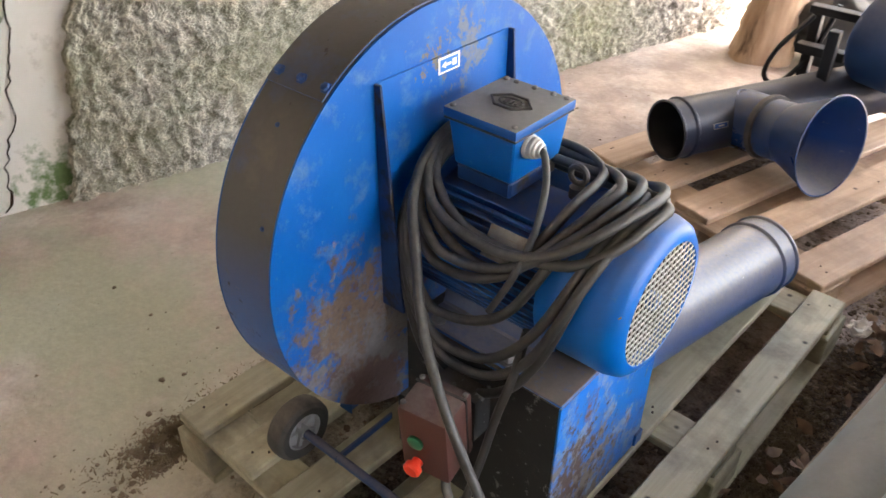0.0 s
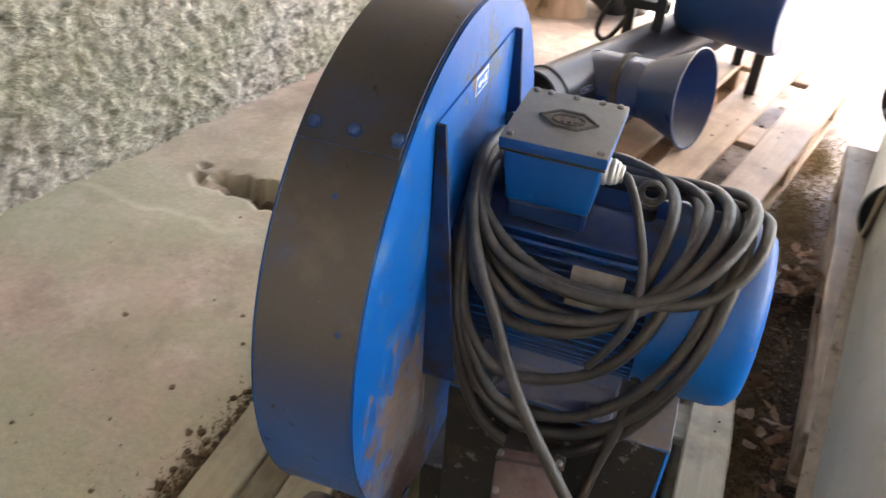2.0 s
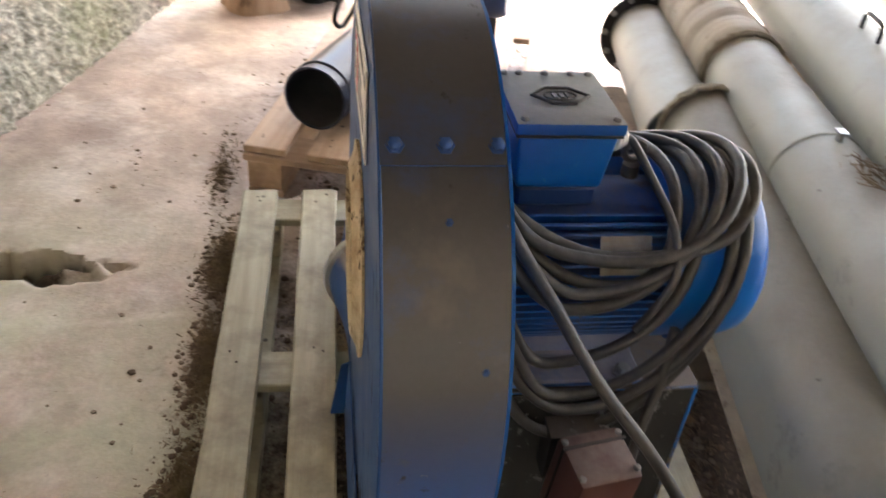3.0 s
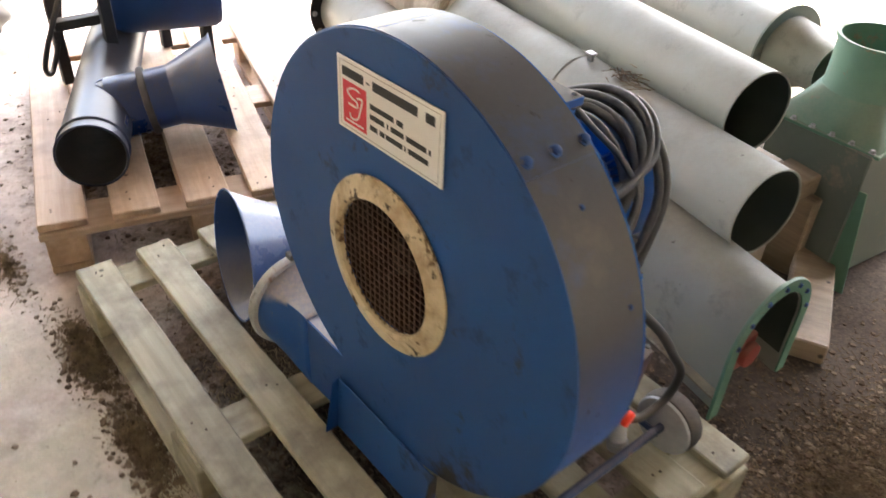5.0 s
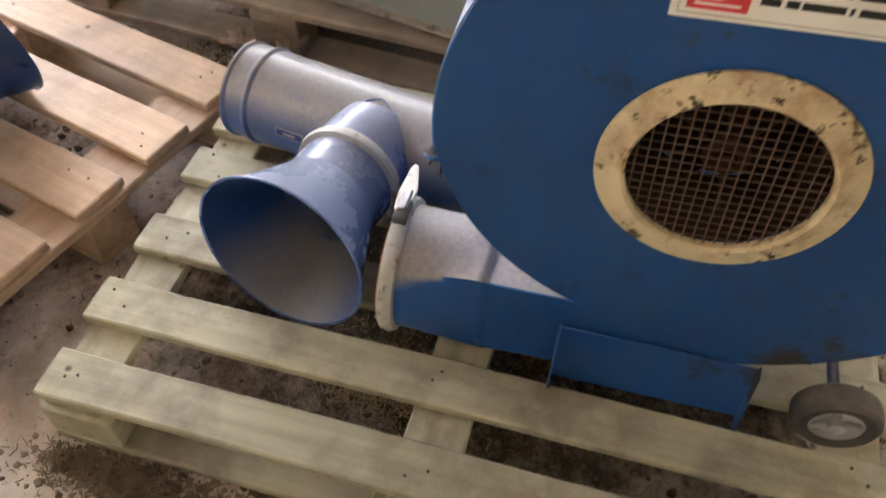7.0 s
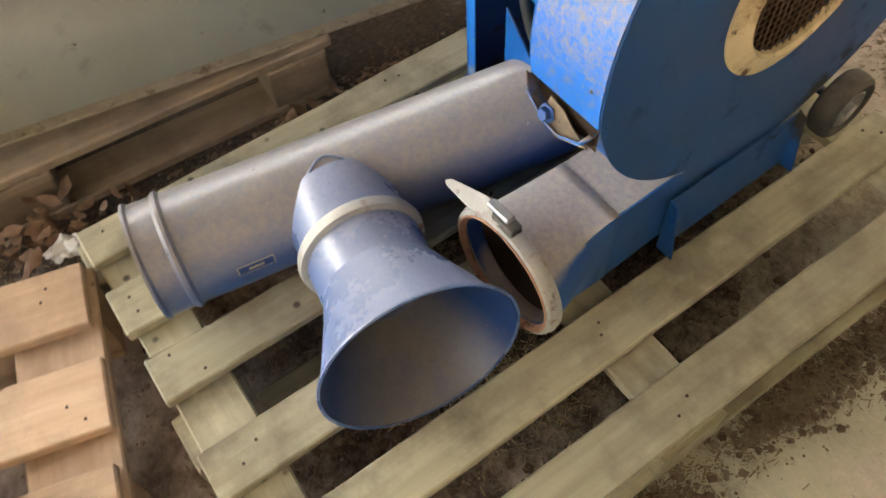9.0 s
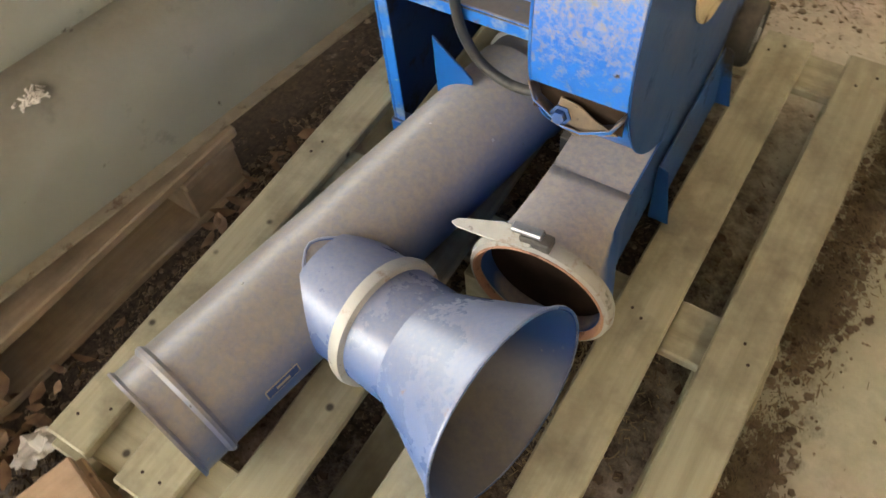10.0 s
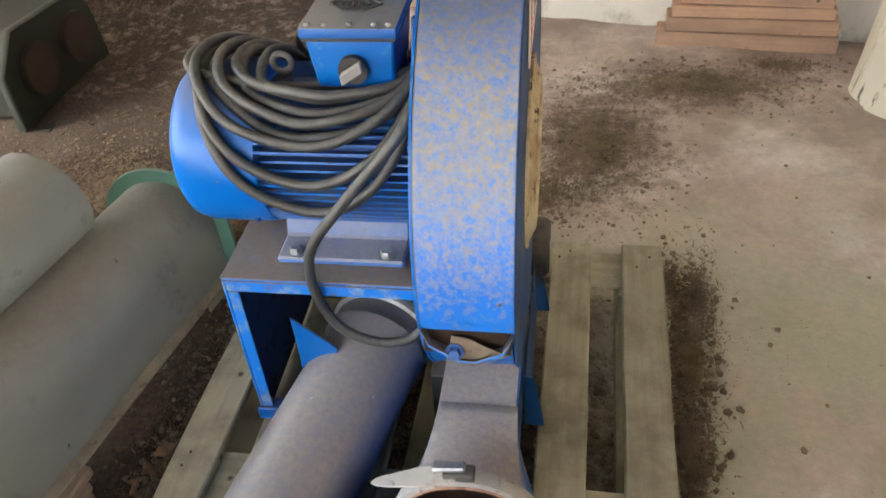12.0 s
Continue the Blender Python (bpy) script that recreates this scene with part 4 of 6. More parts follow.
g = Geo().lathe([(0.088, 0.004), (0.0945, 0.0135), (0.0915, 0.014), (0.086, 0.006)], 48, toward, closed=True)
part("rusty_edge", g, surface("rusty_pipe_edge", (0.42, 0.22, 0.14), (0.5, 0.28, 0.18), 20, (0.7, 0.9), 0, [(RUST, 20, 0.55, 0.62, 0.9)], None, 0.1), clamp)
# added disc, its dark colour in place of the outlet's inner shade
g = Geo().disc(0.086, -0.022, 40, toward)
part("outlet_shadow_plate", g, dark_hole, blower, "added dark disc for the shade inside the outlet")
# latch and lever of the band
lat = axis(OUT + Vector((-0.010, 0, 0.103)), (0, -1, 0))
g = Geo().box(-0.018, 0.022, -0.004, 0.010, -0.010, 0.010, lat)
part("latch", g, emblem_dark, clamp, "", bevel=0.002)
g = Geo().box(-0.030, 0.012, 0.011, 0.019, -0.007, 0.007, lat @ pose(0, 0, 0, 0, 0, 6))
part("latch_bolt", g, bolt_steel, clamp, "", bevel=0.002)
g = Geo().prism([(0.0, -0.012), (0.045, -0.014), (0.105, -0.004), (0.112, 0.003), (0.104, 0.008), (0.045, 0.014), (0.0, 0.012)], -0.002, 0.002,
                Matrix.Translation(OUT + Vector((-0.012, -0.002, 0.106))) @ pose(0, 0, 0, -12, 10, 184))
part("lever", g, galv_worn, clamp, "pale painted clamp lever", bevel=0.001)

# flap where the rim is torn open above the outlet
aF = radians(187)
yF, zF = FAN_Y + FAN_R * math.cos(aF), FAN_Z + FAN_R * math.sin(aF)
FL = -FAN_W + 0.002
g = Geo()
strap = [(FL, yF - 0.004, zF - 0.004), (FL + 0.010, yF - 0.010, zF - 0.024), (-0.066, yF - 0.012, zF - 0.046), (-0.045, yF - 0.012, zF - 0.047), (-0.012, yF - 0.012, zF - 0.030), (-0.001, yF - 0.008, zF - 0.010)]
for p, q in zip(strap, strap[1:]):
    top = [(p[0], p[1] - 0.006, p[2] + 0.009), (q[0], q[1] - 0.006, q[2] + 0.009)]
    g.add([p, q, top[1], top[0]], [(0, 1, 2, 3)]).add([(x, y + 0.012, z + 0.002) for x, y, z in (p, q)] + [q, p], [(0, 1, 2, 3)])
flap = part("torn_flap", g, blue_stand, blower, "bent blue strap with bare rusty edge", smooth=20)
mod = flap.modifiers.new("thick", "SOLIDIFY")
mod.thickness = 0.002
tan = [(-0.080, -0.013, -0.041), (-0.074, -0.003, -0.010), (-0.052, -0.004, -0.013), (-0.034, -0.007, -0.022), (-0.005, -0.011, -0.030), (-0.048, -0.015, -0.047)]
g = Geo().add([(x, yF + y, zF + z) for x, y, z in tan] + [(x, yF + y + 0.002, zF + z - 0.001) for x, y, z in tan],
              [(0, 1, 2, 5), (2, 3, 5), (3, 4, 5), (11, 8, 7, 6), (11, 9, 8), (11, 10, 9)] + [(i, (i + 1) % 6, (i + 1) % 6 + 6, i + 6) for i in range(6)])
part("tab", g, tan_metal, flap, "bent tab of bare ochre metal", smooth=15)
# a dark sheet behind the strap plays the shade of the gap
part("flap_gap_shade", Geo().add([(FL + 0.001, yF + 0.004, zF), (-0.004, yF + 0.004, zF), (-0.004, yF + 0.004, zF - 0.046), (FL + 0.001, yF + 0.004, zF - 0.046)], [(0, 1, 2, 3)]), dark_hole, flap, "dark sheet for the shade in the gap")
piece("bolt", Geo().lathe([(0.0001, 0.008), (0.007, 0.008), (0.0085, 0.006), (0.0085, 0.0015), (0.0125, 0.001), (0.0125, 0.0), (0.0001, 0.0)], 6).mesh("flap_bolt", bolt_blue),
      axis((-0.070, yF - 0.011, zF - 0.029), (0, -0.96, 0.28)), flap)
# closing sheet below the flap
g = Geo()
pts = [(186 + i * 6.5, scroll_r(186 + i * 6.5) - 0.002) for i in range(11)]
for (d0, r0), (d1, r1) in zip(pts, pts[1:]):
    a, b = radians(d0), radians(d1)
    g.add([(-FAN_W + 0.002, FAN_Y + r0 * math.cos(a), FAN_Z + r0 * math.sin(a)), (-0.004, FAN_Y + r0 * math.cos(a), FAN_Z + r0 * math.sin(a)),
           (-0.004, FAN_Y + r1 * math.cos(b), FAN_Z + r1 * math.sin(b)), (-FAN_W + 0.002, FAN_Y + r1 * math.cos(b), FAN_Z + r1 * math.sin(b))], [(0, 1, 2, 3)])
part("inner_scroll", g, blue_clean, blower, "", smooth=60)

# folded foot under the front plate
foot_frame = Matrix(((1, 0, 0, 0), (0, 0, 1, 0), (0, 1, 0, 0), (0, 0, 0, 1)))  # local x, y, z become x, z, y
g = Geo().prism([(0.0035, 0.256), (0.0055, 0.256), (0.012, 0.138), (0.0095, 0.138)], -0.118, 0.150, foot_frame)
for y in (-0.120, 0.149):
    g.prism([(0.002, 0.258), (0.018, 0.250), (0.036, 0.136), (0.004, 0.136)], y, y + 0.003, foot_frame)
part("front_foot", g, blue_front, blower, "folded blue foot plate", bevel=0.0015)
g = Geo().box(-FAN_W - 0.03, -FAN_W + 0.004, -0.135, 0.14, 0.141, 0.26)
part("rear_foot", g, black_panel, blower, "", bevel=0.0015)

# mounting plate on the back with folded edges, tapering downwards
X = -FAN_W
g = Geo().box(X - 0.004, X - 0.0015, -0.115, 0.166, 0.40, 0.840)
mount = part("mounting_plate", g, blue_rust, blower, "blue mounting plate with folded edges")
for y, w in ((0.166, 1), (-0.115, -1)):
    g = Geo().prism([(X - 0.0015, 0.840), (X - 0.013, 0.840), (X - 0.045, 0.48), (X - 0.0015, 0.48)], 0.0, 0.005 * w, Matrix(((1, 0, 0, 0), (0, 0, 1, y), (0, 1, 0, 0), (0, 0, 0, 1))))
    # the folds carry their shade in a darker blue
    part("folded_edge", g, blue_shaded, mount, "", bevel=0.001)
# arrow sticker
st = part("sticker", Geo().prism([(-0.026, 0.226), (0.020, 0.226), (0.020, 0.250), (-0.026, 0.250)], -0.0005, 0.0, Matrix.Translation((0, 0.027 - FAN_Y, 0.008)) @ on_fan(X - 0.0045)), label_white, mount, "white sticker with a blue arrow")
g = Geo()
sm = Matrix.Translation((0, 0.027 - FAN_Y, 0.008)) @ on_fan(X - 0.0056)
g.prism([(-0.022, 0.229), (0.017, 0.229), (0.017, 0.247), (-0.022, 0.247)], 0, 0.0003, sm)
part("sticker_field", g, sticker_blue, st)
g = Geo().prism([(0.014, 0.238), (0.005, 0.2435), (0.005, 0.240), (-0.007, 0.240), (-0.007, 0.236), (0.005, 0.236), (0.005, 0.2325)], -0.0003, 0.0, sm)
g.prism([(-0.009, 0.233), (-0.018, 0.233), (-0.018, 0.243), (-0.009, 0.243)], -0.0003, 0.0, sm)
part("arrow", g, label_white, st)

# ---- motor ----
MY, MZ = 0.020, 0.586
to_left = Matrix.Translation((0, MY, MZ)) @ Matrix(((0, 0, -1, 0), (-1, 0, 0, 0), (0, 1, 0, 0), (0, 0, 0, 1)))  # local z runs along world -x
MX0, MX1, MX2 = 0.128, 0.385, 0.492
motor = part("motor", Geo().lathe([(0.02, FAN_W), (0.108, FAN_W), (0.112, MX0 - 0.008), (0.112, MX0 + 0.014), (0.092, MX0 + 0.018), (0.092, MX1), (0.02, MX1)], 48, to_left), barrel_blue, blower, "blue finned electric motor", smooth=35)
fin = Geo().box(0.088, 0.116, -0.0015, 0.0015, MX0 + 0.016, MX1 - 0.004).mesh("fin", fin_paint)
for k in range(60):
    d = 6 * k
    if 58 < d < 122:      # under the terminal box
        continue
    if 238 < d < 302:     # over the feet
        continue
    piece("fin", fin, to_left @ pose(0, 0, 0, 0, 0, d), motor)
g = Geo().lathe([(0.099, MX1 - 0.022), (0.117, MX1 - 0.020), (0.119, MX1 - 0.012), (0.119, MX2 - 0.030), (0.114, MX2 - 0.012), (0.103, MX2 - 0.002), (0.092, MX2), (0.0905, MX2 - 0.002)], 56, to_left)
cowl = part("fan_cowl", g, cowl_blue, motor, "smooth blue fan cowl", smooth=50)
for d in (40, 140, 220, 320):
    piece("screw", bolt_me, to_left @ pose(0.119 * math.cos(radians(d)), 0.119 * math.sin(radians(d)), MX1 + 0.004, 0, 90, d) @ Matrix.Diagonal((0.7, 0.7, 0.7, 1)), cowl)
g = Geo()
for k in range(-8, 9):
    c = k * 0.0112
    s = math.sqrt(max(0, 0.0915 ** 2 - c * c))
    if s > 0.008:
        for turn in (3, 93):
            m = to_left @ pose(0, 0, 0, 0, 0, turn)
            g.tube([m @ Vector((-s, c, MX2 - 0.001)), m @ Vector((s, c, MX2 - 0.001))], 0.0011, 5)
part("cowl_grille", g, mesh_light, motor, "pale wire grille", smooth=60)
# added disc that gives the cowl's shaded depth by colour
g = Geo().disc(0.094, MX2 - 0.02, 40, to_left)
part("cowl_shade_disc", g, dark_hole, motor, "added dark disc for the shade inside the cowl")
g = Geo().cyl(0.013, MX2 - 0.02, MX2 - 0.006, 18, to_left)
part("cooling_fan_hub", g, blue_clean, motor, "blue hub of the cooling fan")
# feet
g = Geo()
for s in (-1, 1):
    g.prism([(s * 0.128, 0.4670), (s * 0.128, 0.4555), (s * 0.02, 0.4555), (s * 0.035, 0.5205), (s * 0.062, 0.5055), (s * 0.075, 0.4670)], 0.170, 0.358,
            Matrix(((0, 0, -1, 0), (1, 0, 0, MY), (0, 1, 0, 0.001), (0, 0, 0, 1))))
part("motor_foot", g, foot_dusty, motor, "cast foot under pale lilac dust", bevel=0.003)
foot_bolt = Geo().lathe([(0.0001, 0.012), (0.008, 0.012), (0.0095, 0.009), (0.0095, 0.002), (0.014, 0.002), (0.014, 0.0), (0.0001, 0.0)], 6).mesh("foot_bolt", bolt_steel)
for x in (-0.197, -0.332):
    for y in (-0.096, 0.136):
        piece("foot_bolt", foot_bolt, pose(x, y, 0.4680), motor)
# rating plate on the motor's side
rpm = Matrix(((-1, 0, 0, -0.302), (0, -0.5, 0.866, MY + 0.102), (0, 0.866, 0.5, MZ + 0.059), (0, 0, 0, 1)))
rp = part("rating_plate", Geo().prism([(-0.031, -0.023), (0.031, -0.023), (0.031, 0.023), (-0.031, 0.023)], 0.0, 0.002, rpm), plate_alu, motor, "worn pale metal rating plate")
g = Geo()
for i in range(5):
    v = 0.012 - i * 0.008
    g.box(-0.029, 0.022 - 0.009 * (i % 2), v - 0.0008, v, 0.002, 0.0023, rpm)
g.box(-0.030, -0.020, 0.0165, 0.0215, 0.002, 0.0023, rpm)
part("plate_line", g, label_line, rp)
# lifting eye
g = Geo().tube([Vector((-0.335 + 0.013 * math.cos(q * math.pi / 8), 0.006, 0.7195 + 0.013 * math.sin(q * math.pi / 8))) for q in range(16)], 0.0045, 8, True)
g.cyl(0.011, 0.685, 0.701, 14, Matrix.Translation((-0.335, 0.006, 0)))
part("lifting_eye", g, emblem_dark, motor, "dark dusty lifting eye")

# terminal box
TX0, TX1, TY0, TY1 = -0.282, -0.162, -0.051, 0.085
g = Geo()
b0, b1 = 0.7075, 0.7775
k = 0.010
v = [(TX0 + k, TY0 + k, b0), (TX1 - k, TY0 + k, b0), (TX1 - k, TY1 - k, b0), (TX0 + k, TY1 - k, b0), (TX0 + 0.003, TY0 + 0.003, b1), (TX1 - 0.003, TY0 + 0.003, b1), (TX1 - 0.003, TY1 - 0.003, b1), (TX0 + 0.003, TY1 - 0.003, b1)]
g.add(v, [(3, 2, 1, 0), (4, 5, 6, 7), (0, 1, 5, 4), (1, 2, 6, 5), (2, 3, 7, 6), (3, 0, 4, 7)])
tbox = part("terminal_box", g, blue_clean, motor, "blue terminal box with a dusty grey lid", bevel=0.006, seg=3)
g = Geo().box(TX0 + 0.012, TX1 - 0.012, TY0 + 0.012, TY1 - 0.012, 0.6815, 0.7085)
# darker blue stands for the shade under the box
part("box_neck", g, blue_shaded, motor, "", bevel=0.004)
g = Geo().box(TX0 - 0.001, TX1 + 0.001, TY0 - 0.001, TY1 + 0.001, 0.7775, 0.7815)
part("lid_gasket", g, black_rubber, motor, "", bevel=0.001)
g = Geo().box(TX0 - 0.002, TX1 + 0.002, TY0 - 0.002, TY1 + 0.002, 0.7815, 0.7955)
lid = part("box_lid", g, blue_clean, motor, "lid under a coat of grey dust", bevel=0.003, seg=2)
lid.data.materials.clear()
lid.data.materials.append(surface("blue_under_grey_dust", (0.002, 0.065, 0.25), (0.004, 0.08, 0.29), 9, (0.4, 0.55), 0, [], ((0.26, 0.245, 0.22), 1.1, 30), 0.08, speckle=(-0.3, 0.4), low=0.3))
scr = Geo().lathe([(0.0001, 0.004), (0.003, 0.004), (0.0045, 0.002), (0.0045, 0.0), (0.0001, 0.0)], 10).mesh("lid_screw", steel_dusty)
for x in (TX0 + 0.008, TX1 - 0.008):
    for y in (TY0 + 0.008, TY1 - 0.008):
        piece("lid_screw", scr, pose(x, y, 0.7955), lid)
for i in range(3):
    piece("lid_screw", scr, pose(TX0 + 0.03 + 0.032 * i, TY0 + 0.008, 0.7955), lid)
# raised six-sided emblem on the lid
g = Geo()
dm = pose((TX0 + TX1) / 2 - 0.002, 0.018, 0.7955)
pts = [(-0.034, 0, 0.0015), (-0.014, 0.020, 0.0015), (0.014, 0.020, 0.0015), (0.034, 0, 0.0015), (0.014, -0.020, 0.0015), (-0.014, -0.020, 0.0015)]
g.tube([dm @ Vector(p) for p in pts], 0.0020, 6, True)
g.tube([dm @ Vector((0.019 * math.cos(q * math.pi / 10), 0.011 * math.sin(q * math.pi / 10), 0.0012)) for q in range(20)], 0.0014, 6, True)
for i in range(3):
    g.box(-0.011 + i * 0.008, -0.0065 + i * 0.008, -0.006, 0.006, 0.0, 0.0024, dm @ pose(0, 0, 0, 0, 0, 8))
part("lid_emblem", g, emblem_dark, lid, "raised dark six-sided emblem")
# glands
g = Geo()
gl = axis((TX0 + 0.004, 0.048, 0.760), (-1, 0, 0))
g.lathe([(0.0170, 0.0), (0.0170, 0.004), (0.0145, 0.006), (0.0155, 0.008), (0.0155, 0.012), (0.0135, 0.013), (0.0135, 0.017), (0.0105, 0.018), (0.0100, 0.023), (0.0060, 0.023)], 24, gl)
part("cable_gland", g, galv, motor, "pale metal cable gland", bevel=0.001)
g = Geo()
sw = axis(((TX0 + TX1) / 2 + 0.002, TY0 + 0.005, 0.7395), (0, -1, 0))
g.cyl(0.019, 0.0, 0.010, 24, sw)
knob = part("switch_collar", g, black_rubber, motor, "")
g = Geo().prism([(-0.026, -0.006), (0.016, -0.010), (0.026, 0.006), (-0.016, 0.010)], 0.010, 0.020, sw @ pose(0, 0, 0, 0, 0, 38) @ Matrix.Diagonal((0.85, 0.85, 1, 1)))
part("switch_knob", g, steel_dusty, knob, "dusty grey turn switch", bevel=0.002)

# ---- stand under the motor ----
SX0, SX1, SY0, SY1, SZ = -0.435, -0.146, -0.145, 0.152, 0.4560
g = Geo().box(SX0, SX1, SY0, SY1, SZ - 0.005, SZ)
stand = part("stand_top", g, blue_stand, blower, "blue steel stand, its top brown with rust and dust", bevel=0.0015)
g = Geo().box(SX0, SX0 + 0.004, SY0, SY1, 0.141, SZ - 0.006)
part("stand_side", g, blue_stand, blower, "blue side with rust breaking through", bevel=0.001)
g = Geo().box(SX0 + 0.005, SX1, SY1 - 0.004, SY1, 0.141, SZ - 0.006)
part("stand_panel", g, black_panel, blower, "black scuffed panel", bevel=0.001)
g = Geo().box(SX0 + 0.005, SX1, SY0, SY0 + 0.003, SZ - 0.026, SZ - 0.006).box(SX0 + 0.005, SX0 + 0.022, SY0, SY0 + 0.003, 0.165, SZ - 0.027)
part("stand_flange", g, blue_stand, blower, "", bevel=0.001)
# added sheet whose dark blue stands for shade within the stand
part("stand_shade_sheet", Geo().box(SX0 + 0.0045, SX0 + 0.0065, SY0 + 0.004, SY1 - 0.005, 0.141, SZ - 0.008), blue_shaded, blower, "dark blue sheet for the shade inside the stand")
g = Geo().box(SX0 - 0.004, SX0 + 0.045, SY0 - 0.006, SY0 + 0.020, 0.141, 0.170)
part("stand_foot", g, blue_clean, blower, "", bevel=0.002)
g = Geo().prism([(-0.348, 0.372), (-0.285, 0.312), (-0.285, 0.16), (-0.348, 0.16)], 0.0, 0.004, Matrix(((1, 0, 0, 0), (0, 0, 1, -0.137), (0, 1, 0, 0), (0, 0, 0, 1))))
part("gusset", g, blue_clean, blower, "blue triangular gusset", bevel=0.001)

# ---- axle and wheels ----
WY, WZ, WR = 0.270, 0.193, 0.059
g = Geo().cyl(0.008, -0.02, 0.46, 14, axis((0.0, WY, WZ), (-1, 0, 0)))
axle = part("axle", g, blue_dark, blower, "thin blue axle bar")
for x in (-0.095, -0.40):
    part("axle_arm", Geo().box(x, x + 0.005, 0.14, WY + 0.008, WZ - 0.008, WZ + 0.008), blue_dark, blower, "", bevel=0.002)
tyre_me = Geo().lathe([(0.036, -0.018), (0.050, -0.021), (WR - 0.002, -0.015), (WR, -0.006), (WR, 0.006), (WR - 0.002, 0.015), (0.050, 0.021), (0.036, 0.018)], 44, None, closed=True).mesh("tyre", tyre_rub)
g = Geo().lathe([(0.0365, -0.016), (0.033, -0.018), (0.0325, 0.018), (0.0365, 0.016)], 36, None, closed=True)
g.cyl(0.012, -0.022, 0.022, 20).lathe([(0.012, -0.006), (0.033, -0.006), (0.033, 0.006), (0.012, 0.006)], 36)
for q in range(5):
    g.box(0.010, 0.034, -0.0035, 0.0035, -0.012, 0.012, pose(0, 0, 0, 0, 0, 72 * q))
hub_me = g.mesh("hub", hub_grey, 0.0)
for x in (0.010, -0.442):
    m = axis((x, WY, WZ), (1, 0, 0))
    w = piece("tyre", tyre_me, inv @ m, blower, "worn black rubber tyre")
    piece("hub", hub_me, Matrix.Identity(4), w, "grey spoked hub")
cap = Geo().lathe([(0.0001, 0.026), (0.048, 0.026), (0.055, 0.024), (0.057, 0.019), (0.0001, 0.019)], 36).mesh("hub_cap", hub_grey)
piece("hub_cap", cap, Matrix.Identity(4), w, "pale dusty wheel disc")

# ---- switch box ----
BX, BY = -0.284, 0.262
sb = pose(BX, BY, 0.296, -6, 0, 10)
g = Geo().box(-0.041, 0.041, -0.075, 0.0, 0.0, 0.135, sb)
sbox = part("switch_box", g, brown_box, blower, "dusty red-brown plastic switch box", bevel=0.008, seg=2)
g = Geo().box(-0.042, 0.042, -0.058, -0.054, -0.001, 0.136, sb)
part("box_seam", g, black_rubber, sbox, "")
g = Geo().lathe([(0.013, 0.0), (0.013, 0.004), (0.010, 0.006), (0.0001, 0.006)], 20, sb @ axis((0.012, 0.0, 0.072), (0, 1, 0)))
part("start_button", g, green_knob, sbox, "dark green push button")
g = Geo().lathe([(0.009, 0.0), (0.009, 0.010), (0.014, 0.011), (0.014, 0.019), (0.011, 0.022), (0.0001, 0.0225)], 22, sb @ axis((0.012, 0.0, 0.026), (0, 1, 0)))
part("stop_button", g, red_knob, sbox, "bright red mushroom button")
for x in (-0.036, 0.036):
    for y in (-0.064, -0.012):
        piece("lid_screw", scr, sb @ pose(x, y, 0.135), sbox)
g = Geo().box(SX0 + 0.12, SX0 + 0.20, SY1, BY - 0.073, 0.33, 0.41)
part("box_bracket", g, black_panel, blower, "")

blower.matrix_basis = YAW @ blower.matrix_basis

# ---- power cable, coiled over the motor ----
cable = thing("power_cable", "thick dusty black rubber cable coiled in loose loops over the motor", "cable", (-0.28, 0.05, 0.48))
# each loop: how far it hangs down from the motor's crown and at which x, its reach over the cowl, its layer, how far it lies behind, and its lift there
LOOPS = [
    (0.422, -0.240, -0.446, 0.127, 0.235, 0.000), (0.382, -0.250, -0.450, 0.131, 0.195, 0.002), (0.352, -0.247, -0.433, 0.130, 0.130, 0.004), (0.296, -0.225, -0.397, 0.129, 0.100, 0.008), (0.214, -0.226, -0.400, 0.134, 0.088, 0.012),
    (0.196, -0.236, -0.424, 0.139, 0.125, 0.010), (0.166, -0.272, -0.452, 0.143, 0.155, 0.004), (0.150, -0.330, -0.474, 0.133, 0.060, 0.000), (0.178, -0.300, -0.368, 0.128, 0.100, 0.036),
]


def over_motor(s, rho):
    """y and z of a strand that lies over the motor: s runs from the crown down the side, rho is its distance from the axis."""
    side = 1 if s >= 0 else -1
    rho += 0.018 * min(1, max(0, s / 0.3))
    if abs(s) < rho * math.pi / 2:
        return MY + rho * math.sin(s / rho), MZ + rho * math.cos(s / rho)
    return MY + side * rho, MZ - (abs(s) - rho * math.pi / 2)


rnd = random.Random(4)
for low, xlow, xr, rho, back, lift in LOOPS:
    xl, ph = -0.133 - rnd.uniform(0, 0.008), rnd.uniform(0, 6)
    pts = []
    for k in range(72):
        u = 2 * math.pi * k / 72
        c, sn = math.cos(u), math.sin(u)
        if sn >= 0:       # the front, hanging
            x = xlow + ((xl - xlow) if c > 0 else (xlow - xr)) * math.copysign(abs(c) ** 0.9, c)
            d = low * sn ** 0.92
            up = 0.0
        else:             # behind the terminal box
            x = (xl + xr) / 2 + (xl - xr) / 2 * c
            d = back * sn
            up = lift * sn * sn
        wob = 0.0022 * math.sin(3 * u + ph) + 0.0012 * math.sin(7 * u + 2 * ph)
        y, z = over_motor(d + wob, rho + 0.0012 * math.sin(5 * u + ph))
        pts.append(Vector((min(x + wob, -0.127), y, z + up)))
    part("loop", Geo().tube(pts, 0.0074, 10, True), rubber, cable, smooth=60)
